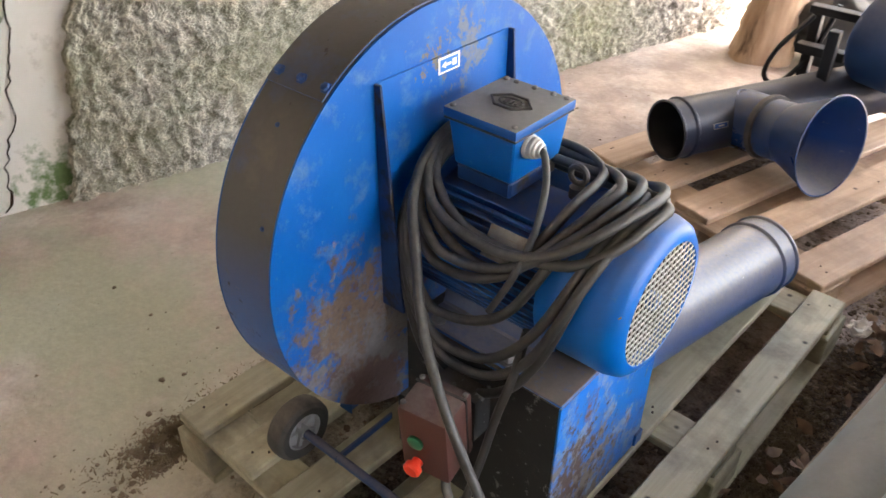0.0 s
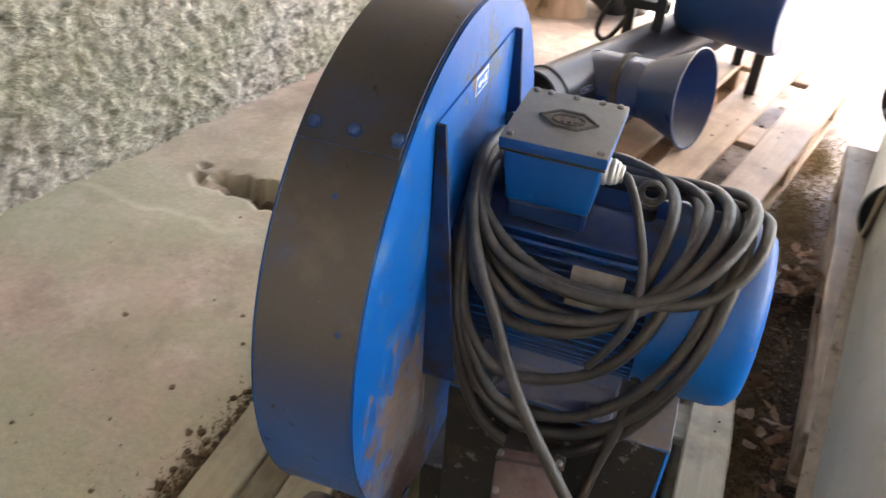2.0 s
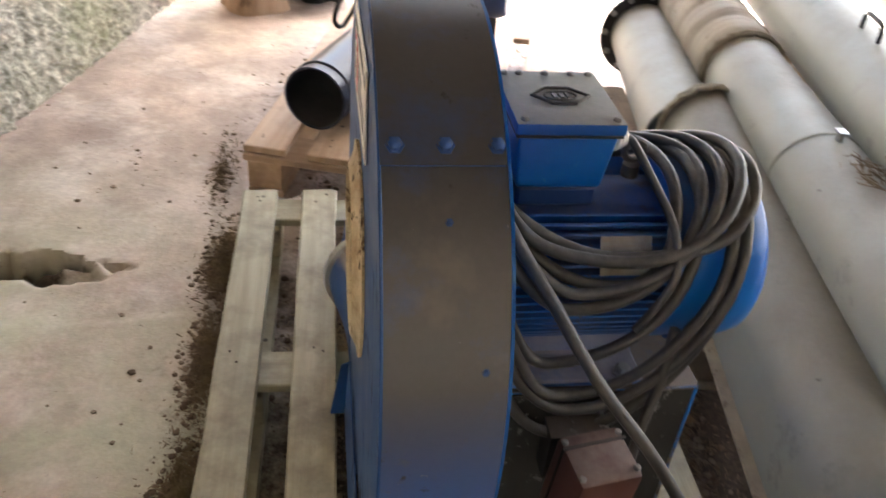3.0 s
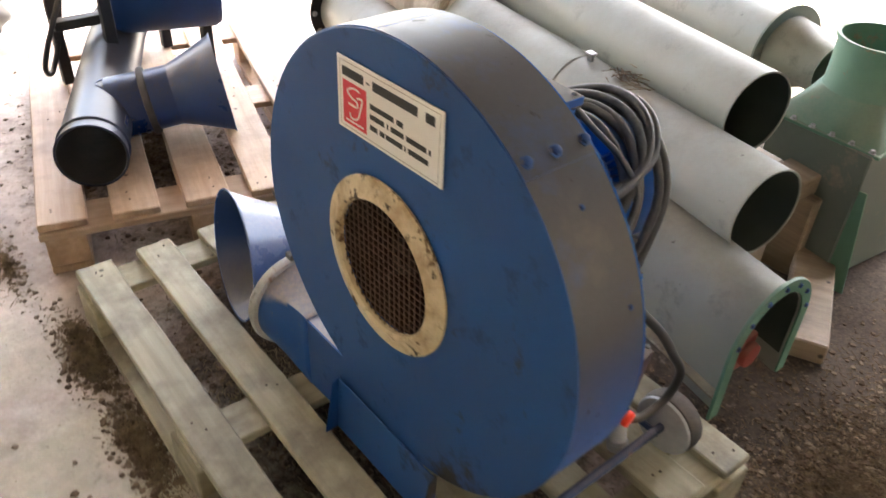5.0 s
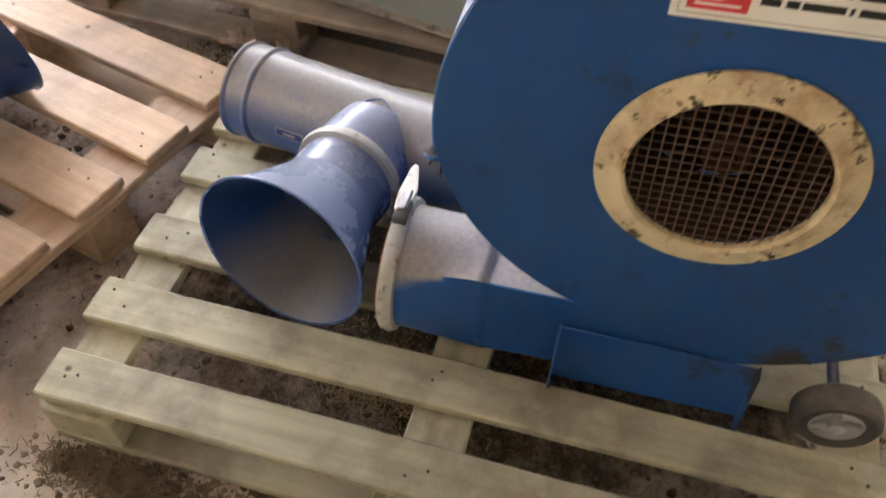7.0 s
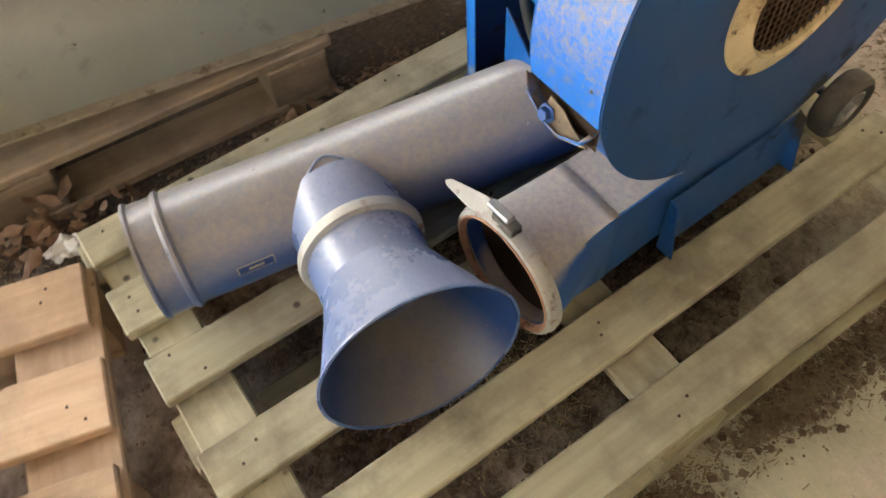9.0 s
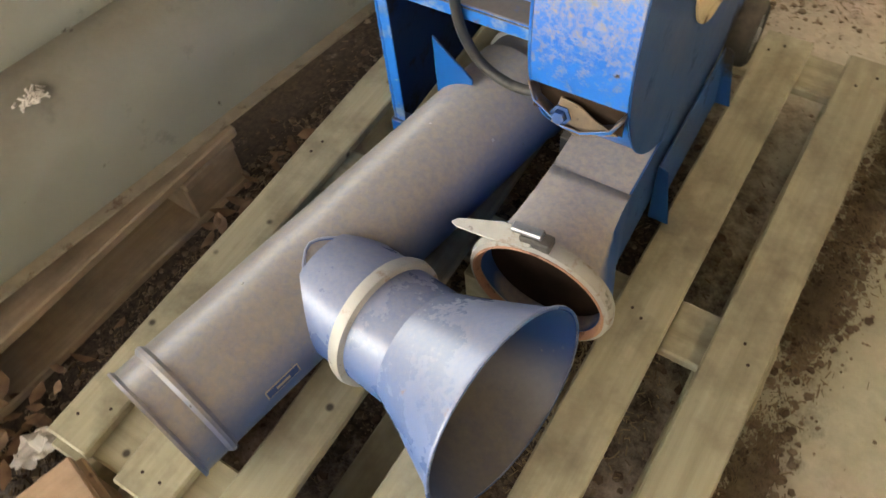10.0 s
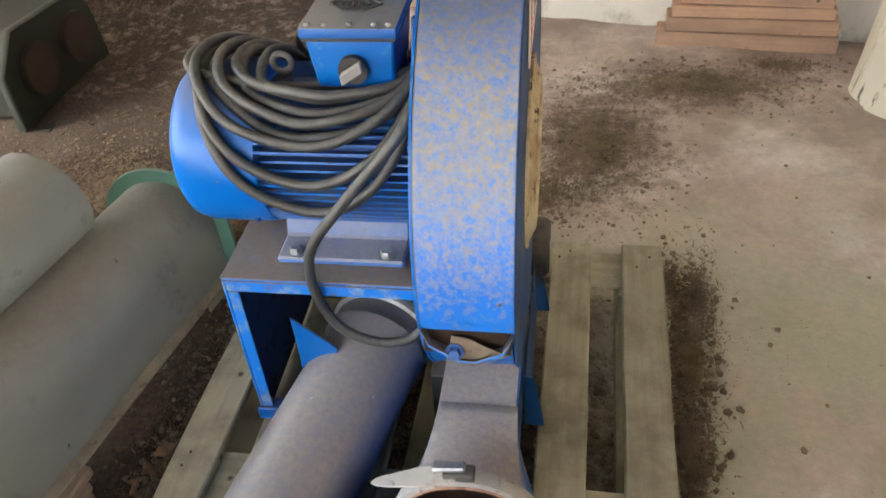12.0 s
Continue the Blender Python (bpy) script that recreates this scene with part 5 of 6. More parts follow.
# feed from the box's gland down into the coil
part("feed", Geo().tube(spline([(TX0 - 0.014, 0.048, 0.760), (-0.308, 0.053, 0.757), (-0.328, 0.075, 0.728), (-0.348, 0.122, 0.690), (-0.350, 0.160, 0.650), (-0.335, 0.168, 0.610), (-0.315, 0.168, 0.570)], 7), 0.0052, 9), rubber, cable, smooth=60)
# the strand that hangs down past the switch box
part("lead", Geo().tube(spline([(-0.133, -0.05, 0.728), (-0.131, 0.035, 0.737), (-0.142, 0.105, 0.715), (-0.166, 0.155, 0.680), (-0.202, 0.190, 0.630), (-0.255, 0.235, 0.553), (-0.320, 0.268, 0.475), (-0.367, 0.277, 0.405), (-0.405, 0.280, 0.340), (-0.400, 0.270, 0.275), (-0.350, 0.262, 0.255), (-0.315, 0.250, 0.272), (-0.305, 0.240, 0.296)], 8), 0.0076, 10), rubber, cable, smooth=60)
part("lead", Geo().tube(spline([(-0.372, 0.157, 0.560), (-0.366, 0.172, 0.485), (-0.352, 0.185, 0.41), (-0.342, 0.205, 0.32), (-0.336, 0.221, 0.268), (-0.334, 0.231, 0.243)], 8), 0.0068, 9), rubber, cable, smooth=60)
plug = part("plug", Geo().lathe([(0.0001, -0.004), (0.010, -0.004), (0.0125, 0.004), (0.0145, 0.006), (0.0150, 0.050), (0.019, 0.054), (0.019, 0.068), (0.0001, 0.068)], 24, axis((-0.334, 0.231, 0.244), (0.05, 0.22, -1))), surface("grey_plug_plastic", (0.30, 0.31, 0.32), (0.38, 0.38, 0.38), 30, (0.4, 0.55), 0, [], ((0.2, 0.18, 0.15), 0.5, 20), 0.04), cable, "pale grey plastic plug", smooth=40)
# the strand that drops behind, over the pipe
part("lead", Geo().tube(spline([(-0.132, -0.074, 0.735), (-0.150, -0.134, 0.698), (-0.225, -0.149, 0.608), (-0.285, -0.156, 0.523), (-0.290, -0.154, 0.438), (-0.262, -0.152, 0.373), (-0.210, -0.150, 0.346), (-0.160, -0.142, 0.353), (-0.132, -0.119, 0.398), (-0.126, -0.094, 0.468)], 8), 0.0076, 9), rubber, cable, smooth=60)
cable.matrix_basis = YAW @ cable.matrix_basis


# ---- T-pipes with a bell mouth ----
def t_pipe(label, start, way, length, joint, bell_tip, r=0.085, bell_r=0.137, back_ring=True, tube_mat=None, bell_mat=None):
    """A straight pipe from start along way, with a branch from its axis at joint to a bell whose mouth is at bell_tip."""
    start, way, joint, tip = Vector(start), Vector(way).normalized(), Vector(joint), Vector(bell_tip)
    t = thing("bell_pipe", label, "pipe", (start.x, start.y, start.z - r), group="pipes with a bell mouth")
    tube_mat, bell_mat = tube_mat or blue_pipe, bell_mat or blue_bell
    fr = axis(start, way)
    prof = [(r - 0.002, 0.0), (r + 0.004, 0.0), (r + 0.004, 0.004), (r, 0.008), (r, 0.040), (r + 0.005, 0.045), (r + 0.005, 0.050), (r, 0.055),
            (r, length - 0.055), (r + 0.004, length - 0.05), (r + 0.004, length - 0.045), (r, length - 0.04), (r, length), (r - 0.002, length)]
    part("tube", Geo().lathe(prof, 56, fr, closed=True), tube_mat, t, "blue-grey sheet steel pipe under dust", smooth=40)
    # a near-black sleeve stands for shade in the tube; no rubber there
    part("tube_shade_lining", Geo().lathe([(r - 0.003, 0.002), (r - 0.003, length - 0.002)], 48, fr), black_rubber if not back_ring else dark_pipe, t, "lining coloured dark for the shade inside", smooth=60)
    if back_ring:
        part("end_ring", Geo().lathe([(r, length - 0.012), (r + 0.007, length - 0.010), (r + 0.008, length), (r + 0.005, length + 0.008), (r, length + 0.008)], 48, fr, closed=True), galv, t, "pale end ring", smooth=40)
    br = axis(joint, tip - joint)
    full = (tip - joint).length
    q = r * 0.985
    part("branch", Geo().lathe([(q * 1.04, 0.035), (q * 1.02, full * 0.36), (q, full * 0.38), (q, full * 0.60)], 48, br), bell_mat, t, "", smooth=40)
    band = part("band", Geo().lathe([(q, full * 0.36), (q + 0.009, full * 0.365), (q + 0.011, full * 0.39), (q + 0.009, full * 0.415), (q, full * 0.42)], 48, br, closed=True), galv_worn if back_ring else emblem_dark, t, "clamp band round the branch", smooth=45)
    part("band_latch", Geo().box(-0.012, 0.012, q + 0.006, q + 0.020, full * 0.365, full * 0.415, br @ pose(0, 0, 0, 0, 0, 200)), bolt_steel, band, "", bevel=0.002)
    n, bell = 14, []
    for i in range(n + 1):
        s = i / n
        bell.append((q + (bell_r - q) * (0.86 * s + 0.14 * s * s), full * (0.60 + 0.40 * s)))
    outer = bell + [(bell_r + 0.003, full - 0.001), (bell_r + 0.003, full + 0.002), (bell_r - 0.001, full + 0.002)]
    part("bell", Geo().lathe(outer, 72, br), bell_mat, t, "dusty blue bell mouth", smooth=40)
    # lining in a darker bell blue, the mouth's shade put into colour
    part("bell_shade_lining", Geo().lathe([(rr - 0.002, h + 0.001) for rr, h in bell], 72, br), bell_inside, t, "", smooth=60)
    # weld bead where the branch meets the tube
    bead, b = [], (tip - joint).normalized()
    across = b - way * b.dot(way)
    for k in range(49):
        u = 2 * math.pi * k / 48
        e = (br.to_3x3() @ Vector((q * math.cos(u), q * math.sin(u), 0)))
        e0 = e - way * e.dot(way)
        A, Bq, C = across.dot(across), 2 * across.dot(e0), e0.dot(e0) - r * r
        h = (-Bq + math.sqrt(max(0.0, Bq * Bq - 4 * A * C))) / (2 * A)
        bead.append(joint + e + b * h)
    part("weld_bead", Geo().tube(bead, 0.0024, 6), bell_mat, t, "", smooth=60)
    return t, fr


# colour of the shade inside the first pipe
dark_pipe = surface("pipe_inside_shade", (0.03, 0.035, 0.05), (0.05, 0.055, 0.07), 9, (0.6, 0.8), 0, [], None, 0.05)
# bell blue darkened for the shade inside, with dust on its floor
bell_inside = surface("bell_inside_shaded_paint", (0.004, 0.030, 0.125), (0.008, 0.042, 0.165), 6, (0.32, 0.45), 0, [((0.2, 0.2, 0.22), 40, 0.64, 0.72, 0.7)], ((0.15, 0.138, 0.13), 1.0, 20), 0.05, low=0.25, high=0.95, speckle=(-0.2, 0.55), dust_rough=0.5)
P1 = Vector((-0.366, -0.765, 0.226))
D1 = Vector((0.171, 1.0, 0.0)).normalized()
t1, fr1 = t_pipe("blue-grey bell-mouthed pipe lying on the pallet beside the blower", P1, D1, 0.77, P1 + D1 * 0.285, (0.009, -0.538, 0.264))


def pipe_label(t, fr, r, h0, h1, deg, name="pipe_label"):
    def patch(lift, edge, half):
        return Geo().lathe([(r + lift, h0 + edge), (r + lift + 0.0005, h0 + edge), (r + lift + 0.0005, h1 - edge), (r + lift, h1 - edge)], 6, fr, deg - half, deg + half, True)
    lb = part(name, patch(0.0006, 0.0, 5.5), label_line, t, "small dark blue sticker with a pale border")
    part("sticker_field", patch(0.0012, 0.002, 4.2), sticker_dark, lb)
    part("sticker_line", patch(0.0018, 0.016, 1.4), label_line, lb)


pipe_label(t1, fr1, 0.085, 0.115, 0.170, 172)
P2 = Vector((0.100, -1.150, 0.233))
D2 = Vector((-0.41, -0.912, 0.0)).normalized()
# this pipe's darker paints hold the shade it lies in
t2, fr2 = t_pipe("dusty blue bell-mouthed pipe lying on the orange pallet", P2, D2, 0.95, P2 + D2 * 0.245, (-0.315, -1.270, 0.284), back_ring=False, tube_mat=pipe_shaded_paint, bell_mat=shaded_bell)
pipe_label(t2, fr2, 0.085, 0.10, 0.15, 160)


# ---- ducts ----
def round_duct(name, label, p0, p1, r, flange=None, parts=()):
    p0, p1 = Vector(p0), Vector(p1)
    t = thing(name, label, "duct", (p0.x, p0.y, p0.z - r), group="grey ducts")
    fr = axis(p0, p1 - p0)
    n = (p1 - p0).length
    part("tube", Geo().lathe([(r - 0.003, 0.0), (r + 0.001, 0.0), (r + 0.001, 0.006), (r, 0.008), (r, n), (r - 0.003, n)], 60, fr, closed=True), duct_paint, t, smooth=40)
    # inner sleeve, dark in colour to give the duct its shade
    part("tube_shade_lining", Geo().lathe([(r - 0.004, 0.003), (r - 0.004, n - 0.003)], 48, fr), duct_dark, t, "lining coloured dark for the shade inside", smooth=60)
    return t, fr, n


def ax_a(y):
    return -0.775 + 0.113 * y


# the arched duct nearest to the pallet, on its own pallet
duct = thing("arched_duct", "dusty grey-green arched duct with a green end flange", "duct", (-0.85, -0.5, 0.15), group="grey ducts")
AR = 0.104
A0, A1 = 0.245, -0.93


def az_a(y):
    return 0.248 - 0.061 * y


def arch_ring(y, r, z0):
    c = az_a(y)
    pts = [(ax_a(y) + r, c - z0)] + [(ax_a(y) + r * math.cos(math.pi * i / 24), c + r * math.sin(math.pi * i / 24)) for i in range(25)] + [(ax_a(y) - r, c - z0)]
    return [(x, y, z) for x, z in pts]


def arch(y0, y1, r0, r1, z0, n=2):
    """A thick arch sheet from y0 to y1 between the radii r0 and r1."""
    g = Geo()
    for r, flip in ((r1, False), (r0, True)):
        a, b = arch_ring(y0, r, z0), arch_ring(y1, r, z0)
        k = len(a)
        g.add(a + b, [((i, i + 1, k + i + 1, k + i) if flip else (i, k + i, k + i + 1, i + 1)) for i in range(k - 1)])
    for y in (y0, y1):
        a, b = arch_ring(y, r0, z0), arch_ring(y, r1, z0)
        k = len(a)
        g.add(a + b, [(i, i + 1, k + i + 1, k + i) for i in range(k - 1)])
    return g


part("arch_sheet", arch(A0, A1, AR - 0.003, AR, 0.109), duct_paint, duct, "grey-green sheet under dust", smooth=40)
part("mouth_sheet", arch(A0, A0 - 0.10, AR - 0.0036, AR - 0.0004, 0.16), duct_paint, duct, "", smooth=40)
# the arch's inner shade, as a dark sheet
part("arch_shade_lining", arch(A0 - 0.004, A1 + 0.01, AR - 0.006, AR - 0.004, 0.107), duct_dark, duct, "lining coloured dark for the shade inside", smooth=40)
for side in (1, -1):
    v = [(ax_a(y) + side * (AR + w), y, az_a(y) + h) for y in (A0, A1) for w, h in ((0, -0.112), (0.024, -0.112), (0.024, -0.107), (0, -0.107))]
    part("skirt", Geo().add(v, [(0, 1, 2, 3), (7, 6, 5, 4), (0, 4, 5, 1), (1, 5, 6, 2), (2, 6, 7, 3), (3, 7, 4, 0)]), flange_dusty, duct, "dusty rust-edged bottom flange", bevel=0.001)
fl = part("end_flange", arch(A0 + 0.004, A0 - 0.004, AR - 0.002, AR + 0.028, 0.16), green_paint, duct, "flat green end flange", smooth=40, bevel=0.001)
for i in range(7):
    a = math.pi * (i + 0.5) / 7
    piece("flange_bolt", bolt_me, axis((ax_a(A0) + (AR + 0.013) * math.cos(a), A0 + 0.004, az_a(A0) + (AR + 0.013) * math.sin(a)), (0, 1, 0)) @ Matrix.Diagonal((0.8, 0.8, 0.7, 1)), fl)
# joint strip bound with rope half way along
rnd = random.Random(9)
g = Geo()
for k in range(3):
    y0 = -0.915 + 0.012 * k
    pts = [(x, y0 + rnd.uniform(-0.006, 0.006) + 0.02 * (z - 0.3), z) for x, y, z in arch_ring(y0, AR + 0.006 + 0.003 * k, 0.09)]
    g.tube(spline(pts, 2), 0.006, 6)
part("joint_rope", g, surface("old_grey_rope", (0.22, 0.19, 0.14), (0.3, 0.27, 0.2), 60, (0.85, 0.95), 0, [], None, 0.3), duct, "grey rope round the joint", smooth=60)
# plate added across the arch so that its mouth reads as shaded
bulk = arch_ring(A0 - 0.13, AR - 0.007, 0.107)
part("mouth_shade_plate", Geo().add(bulk + [(x, y - 0.004, z) for x, y, z in bulk], [tuple(range(len(bulk))), tuple(range(len(bulk), 2 * len(bulk)))[::-1]]), duct_dark, duct, "added dark plate for the shade inside the mouth")
part("end_bar", Geo().box(ax_a(0.1) - 0.055, ax_a(0.1) + 0.025, 0.12, 0.20, 0.085, 0.170).cyl(0.03, 0.0, 0.02, 20, axis((ax_a(0.1) - 0.015, 0.20, 0.135), (0, 1, 0))), red_paint, duct, "red painted bearing block inside the mouth", bevel=0.008, seg=2)

# a round duct goes on from the joint, set off to one side
F0, F1 = Vector((-0.838, -0.90, 0.270)), Vector((-0.955, -1.62, 0.270))
tf, frf, nf = round_duct("round_duct", "grey round duct with a black bolted flange at its far end", F0, F1, 0.104)
far_fr = axis(F1, F1 - F0)
ff = part("far_flange", Geo().lathe([(0.094, -0.004), (0.140, -0.004), (0.140, 0.006), (0.094, 0.006)], 48, far_fr, closed=True), black_rubber, tf, "black bolted flange", smooth=40)
for i in range(12):
    a = 2 * math.pi * i / 12
    piece("flange_bolt", bpy.data.meshes["foot_bolt"], far_fr @ pose(0.126 * math.cos(a), 0.126 * math.sin(a), -0.004, 180) @ Matrix.Diagonal((0.8, 0.8, 0.9, 1)), ff)

B0, B1 = Vector((-0.8815, 0.099, 0.390)), Vector((-1.0999, -1.70, 0.390))
tb, frb, nb = round_duct("round_duct", "long dusty grey duct with a cloth sleeve joint", B0, B1, 0.100)
prof = [(0.1005, 1.14)]
for k in range(20):
    h = 1.15 + k * 0.032
    prof += [(0.102 + 0.001 * (k % 3), h), (0.107 + 0.0012 * ((k * 7) % 4), h + 0.011 + 0.002 * (k % 2)), (0.1025, h + 0.026)]
prof += [(0.1005, 1.80)]
part("sleeve", Geo().lathe(prof, 48, frb), flex_cloth, tb, "wrinkled beige sleeve", smooth=55)
part("weld_ring", Geo().lathe([(0.0995, 0.618), (0.1018, 0.622), (0.1018, 0.628), (0.0995, 0.632)], 48, frb), duct_paint, tb, "pale raised seam", smooth=50)
for h in (1.150, 1.785):
    g = Geo()
    for k in range(3):
        g.tube([frb @ Vector((0.107 * math.cos(2 * math.pi * q / 36), 0.107 * math.sin(2 * math.pi * q / 36), h + 0.010 * k + 0.005 * math.sin(3 * q + k))) for q in range(36)], 0.0045, 6, True)
    part("sleeve_rope", g, bpy.data.materials["old_grey_rope"], tb, "rope round the sleeve", smooth=60)
g = Geo().box(-0.004, 0.004, 0.10, 0.122, 0.585, 0.60, frb).box(-0.010, 0.010, 0.118, 0.123, 0.58, 0.605, frb)
part("lug", g, bolt_steel, tb, "small steel lug")
C0, C1 = Vector((-1.068, -0.082, 0.487)), Vector((-1.360, -1.85, 0.487))
tc, frc, nc = round_duct("round_duct", "long pale grey round duct lying across the others", C0, C1, 0.100)
g = Geo().tube(spline([frc @ Vector(p) for p in ((0.02, 0.10, 0.70), (0.02, 0.135, 0.705), (0.02, 0.14, 0.75), (0.02, 0.135, 0.795), (0.02, 0.10, 0.80))], 4), 0.006, 7)
part("handle", g, black_rubber, tc, "black wire handle", smooth=60)
D0, D1b = Vector((-1.62, -0.345, 0.425)), Vector((-1.98, -2.25, 0.425))
td, frd, nd = round_duct("round_duct", "grey round duct with a bolted end flange", D0, D1b, 0.098)
part("flange", Geo().lathe([(0.097, 0.0), (0.128, 0.0), (0.128, 0.007), (0.097, 0.007)], 48, frd, closed=True), grey_green, td, "", smooth=40)
part("reducer", Geo().lathe([(0.097, 0.004), (0.092, -0.05), (0.070, -0.10), (0.070, -0.16), (0.067, -0.16)], 40, frd), duct_paint, td, "", smooth=40)
E0, E1 = Vector((-1.72, -0.55, 0.40)), Vector((-2.12, -2.4, 0.40))
round_duct("round_duct", "far grey round duct", E0, E1, 0.10)
# timber under the upper ducts
for i, (x, y, L, z, turn) in enumerate(((-1.10, -0.06, 0.60, 0.289, -4), (-1.23, -0.70, 0.60, 0.289, -8), (-1.38, -1.40, 0.76, 0.289, -8), (-1.20, 0.12, 0.50, 0.085, 28))):
    g = Geo().box(-L / 2, L / 2, -0.05, 0.05, -0.055, 0.0)
    tm = solid("timber_bearer", g, wood_dirty, "dusty brown timber under the ducts", "timber", bevel=0.004, group="timber under the ducts")
    tm.matrix_basis = pose(x, y, z, 0, 0, turn)
for i, (x, y) in enumerate(((-1.33, -0.02), (-1.00, 0.0), (-1.45, -0.72), (-1.06, -0.72), (-1.62, -1.38), (-1.14, -1.42))):
    h = 0.233
    g = Geo().box(-0.06, 0.06, -0.05, 0.05, 0.0, h)
    bk = solid("support_block", g, wood_dirty, "dirty wooden block under a bearer", "block", bevel=0.004, group="blocks under the ducts")
    bk.matrix_basis = pose(x, y, 0.0, 0, 0, 10 * i)

for x, y in ((-1.075, -0.06), (-1.17, -0.69), (-1.285, -1.385)):
    g = Geo().box(-0.05, 0.05, -0.045, 0.045, 0.0, 0.097)
    bk = solid("packing_block", g, wood_dirty, "dirty wooden block between a bearer and a duct", "block", bevel=0.004, group="blocks under the ducts")
    bk.matrix_basis = pose(x, y, 0.2895, 0, 0, -6)

# ---- green hopper ----
hop = thing("hopper", "grey-green sheet metal hopper with a green round neck", "hopper", (-1.55, 0.08, 0.0), turn=0)
HX0, HX1, HY0, HY1 = -1.63, -1.335, -0.180, 0.105
part("hopper_body", Geo().prism([(HX1, HY0), (HX1 + 0.04, HY1), (HX0 + 0.04, HY1 + 0.03), (HX0, HY0)], 0.02, 0.39), grey_green, hop, "", bevel=0.004)
cxh, cyh = -1.468, -0.035
rings = [[], []]
for q in range(32):
    a = 2 * math.pi * q / 32
    c, s = math.cos(a), math.sin(a)
    k = 1 / max(abs(c), abs(s))
    rings[0].append((cxh + 0.155 * c * k, cyh + 0.145 * s * k, 0.394))
    rings[1].append((cxh + 0.104 * c, cyh + 0.104 * s, 0.470))
part("hopper_cone", Geo().add(rings[0] + rings[1], [(q, (q + 1) % 32, 32 + (q + 1) % 32, 32 + q) for q in range(32)]), green_paint, hop, "green cone", smooth=50)
part("hopper_rim", Geo().box(cxh - 0.163, cxh + 0.163, cyh - 0.152, cyh + 0.152, 0.384, 0.394), green_paint, hop, "", bevel=0.002)
nk = Matrix.Translation((cxh, cyh, 0))
part("neck", Geo().lathe([(0.104, 0.468), (0.101, 0.475), (0.101, 0.590), (0.107, 0.590), (0.107, 0.598), (0.098, 0.598), (0.098, 0.475)], 40, nk), green_paint, hop, "green neck", smooth=40)
# added disc, dark for the shade down the neck
part("neck_shade_disc", Geo().disc(0.0975, 0.50, 32, nk), duct_dark, hop, "")
for i in range(6):
    piece("flange_bolt", bpy.data.meshes["foot_bolt"], pose(cxh + 0.156, cyh - 0.13 + i * 0.052, 0.394) @ Matrix.Diagonal((0.7, 0.7, 0.7, 1)), bpy.data.objects["hopper_rim"])
part("hopper_leg", Geo().prism([(0.0, 0.0), (0.06, 0.0), (0.02, 0.30), (0.0, 0.30)], 0, 0.006, Matrix(((0, 0, 1, HX1 + 0.03), (1, 0, 0, HY1), (0, 1, 0, 0.0), (0, 0, 0, 1)))), green_paint, hop, "", bevel=0.001)
# the dark machine by the end wall
mach = thing("old_machine", "dark green cast machine frame with pulley holes, by the end wall", "machine", (-1.95, 1.2, 0), turn=0)
part("side_plate", Geo().prism([(0.84, 0.02), (1.36, 0.02), (1.34, 0.20), (1.30, 0.28), (0.94, 0.30), (0.84, 0.20)], -1.67, -1.64, Matrix(((0, 0, 1, 0), (1, 0, 0, 0), (0, 1, 0, 0), (0, 0, 0, 1)))), machine_green := surface("dark_green_iron", (0.014, 0.018, 0.012), (0.022, 0.025, 0.017), 8, (0.6, 0.8), 0.1, [((0.06, 0.04, 0.03), 9, 0.60, 0.70, 0.9)], ((0.07, 0.06, 0.048), 0.5, 6), 0.1), mach, "", bevel=0.004)
part("machine_body", Geo().box(-2.3, -1.675, 0.90, 1.34, 0.02, 0.27), machine_green, mach, "", bevel=0.02)
for y in (1.05, 1.27):
    part("pulley", Geo().lathe([(0.055, 0.0), (0.075, 0.0), (0.080, 0.012), (0.078, 0.02), (0.05, 0.018), (0.02, 0.012), (0.0001, 0.012)], 32, axis((-1.64, y - 0.06, 0.16), (1, 0, 0))), surface("rusty_pulley", (0.04, 0.024, 0.018), (0.06, 0.036, 0.026), 14, (0.8, 0.9), 0.2, [], None, 0.1) if y == 1.05 else bpy.data.materials["rusty_pulley"], mach, "rusty pulley", smooth=40)
part("skid", Geo().box(-1.72, -1.58, 0.86, 1.36, 0.0, 0.02), machine_green, mach, "", bevel=0.004)

mach.matrix_basis = pose(-1.86, 1.24, 0)

# ---- second machine on the far end of the orange pallet ----
m2 = thing("blue_machine", "dark blue machine on a black frame on the orange pallet", "machine", (-0.25, -1.72, 0.146))
part("drum", Geo().lathe([(0.0001, -0.16), (0.13, -0.16), (0.14, -0.14), (0.14, 0.14), (0.13, 0.16), (0.0001, 0.16)], 40, axis((-0.36, -1.75, 0.42), (1, -0.3, 0))), surface("dark_blue_machine_paint", (0.008, 0.035, 0.12), (0.012, 0.05, 0.16), 7, (0.4, 0.6), 0, [], (BROWN_DUST, 0.4, 7), 0.06), m2, "dark blue drum", smooth=40)
for x, y in ((-0.14, -1.64), (-0.03, -1.80), (-0.46, -1.70), (-0.40, -1.92)):
    part("leg", Geo().box(x - 0.016, x + 0.016, y - 0.016, y + 0.016, 0.147, 0.46), black_rubber, m2, "", bevel=0.002)
part("frame_bar", Geo().box(-0.16, -0.01, -1.76, -1.72, 0.34, 0.37).box(-0.48, -0.01, -1.80, -1.76, 0.455, 0.48), black_rubber, m2, "", bevel=0.002)
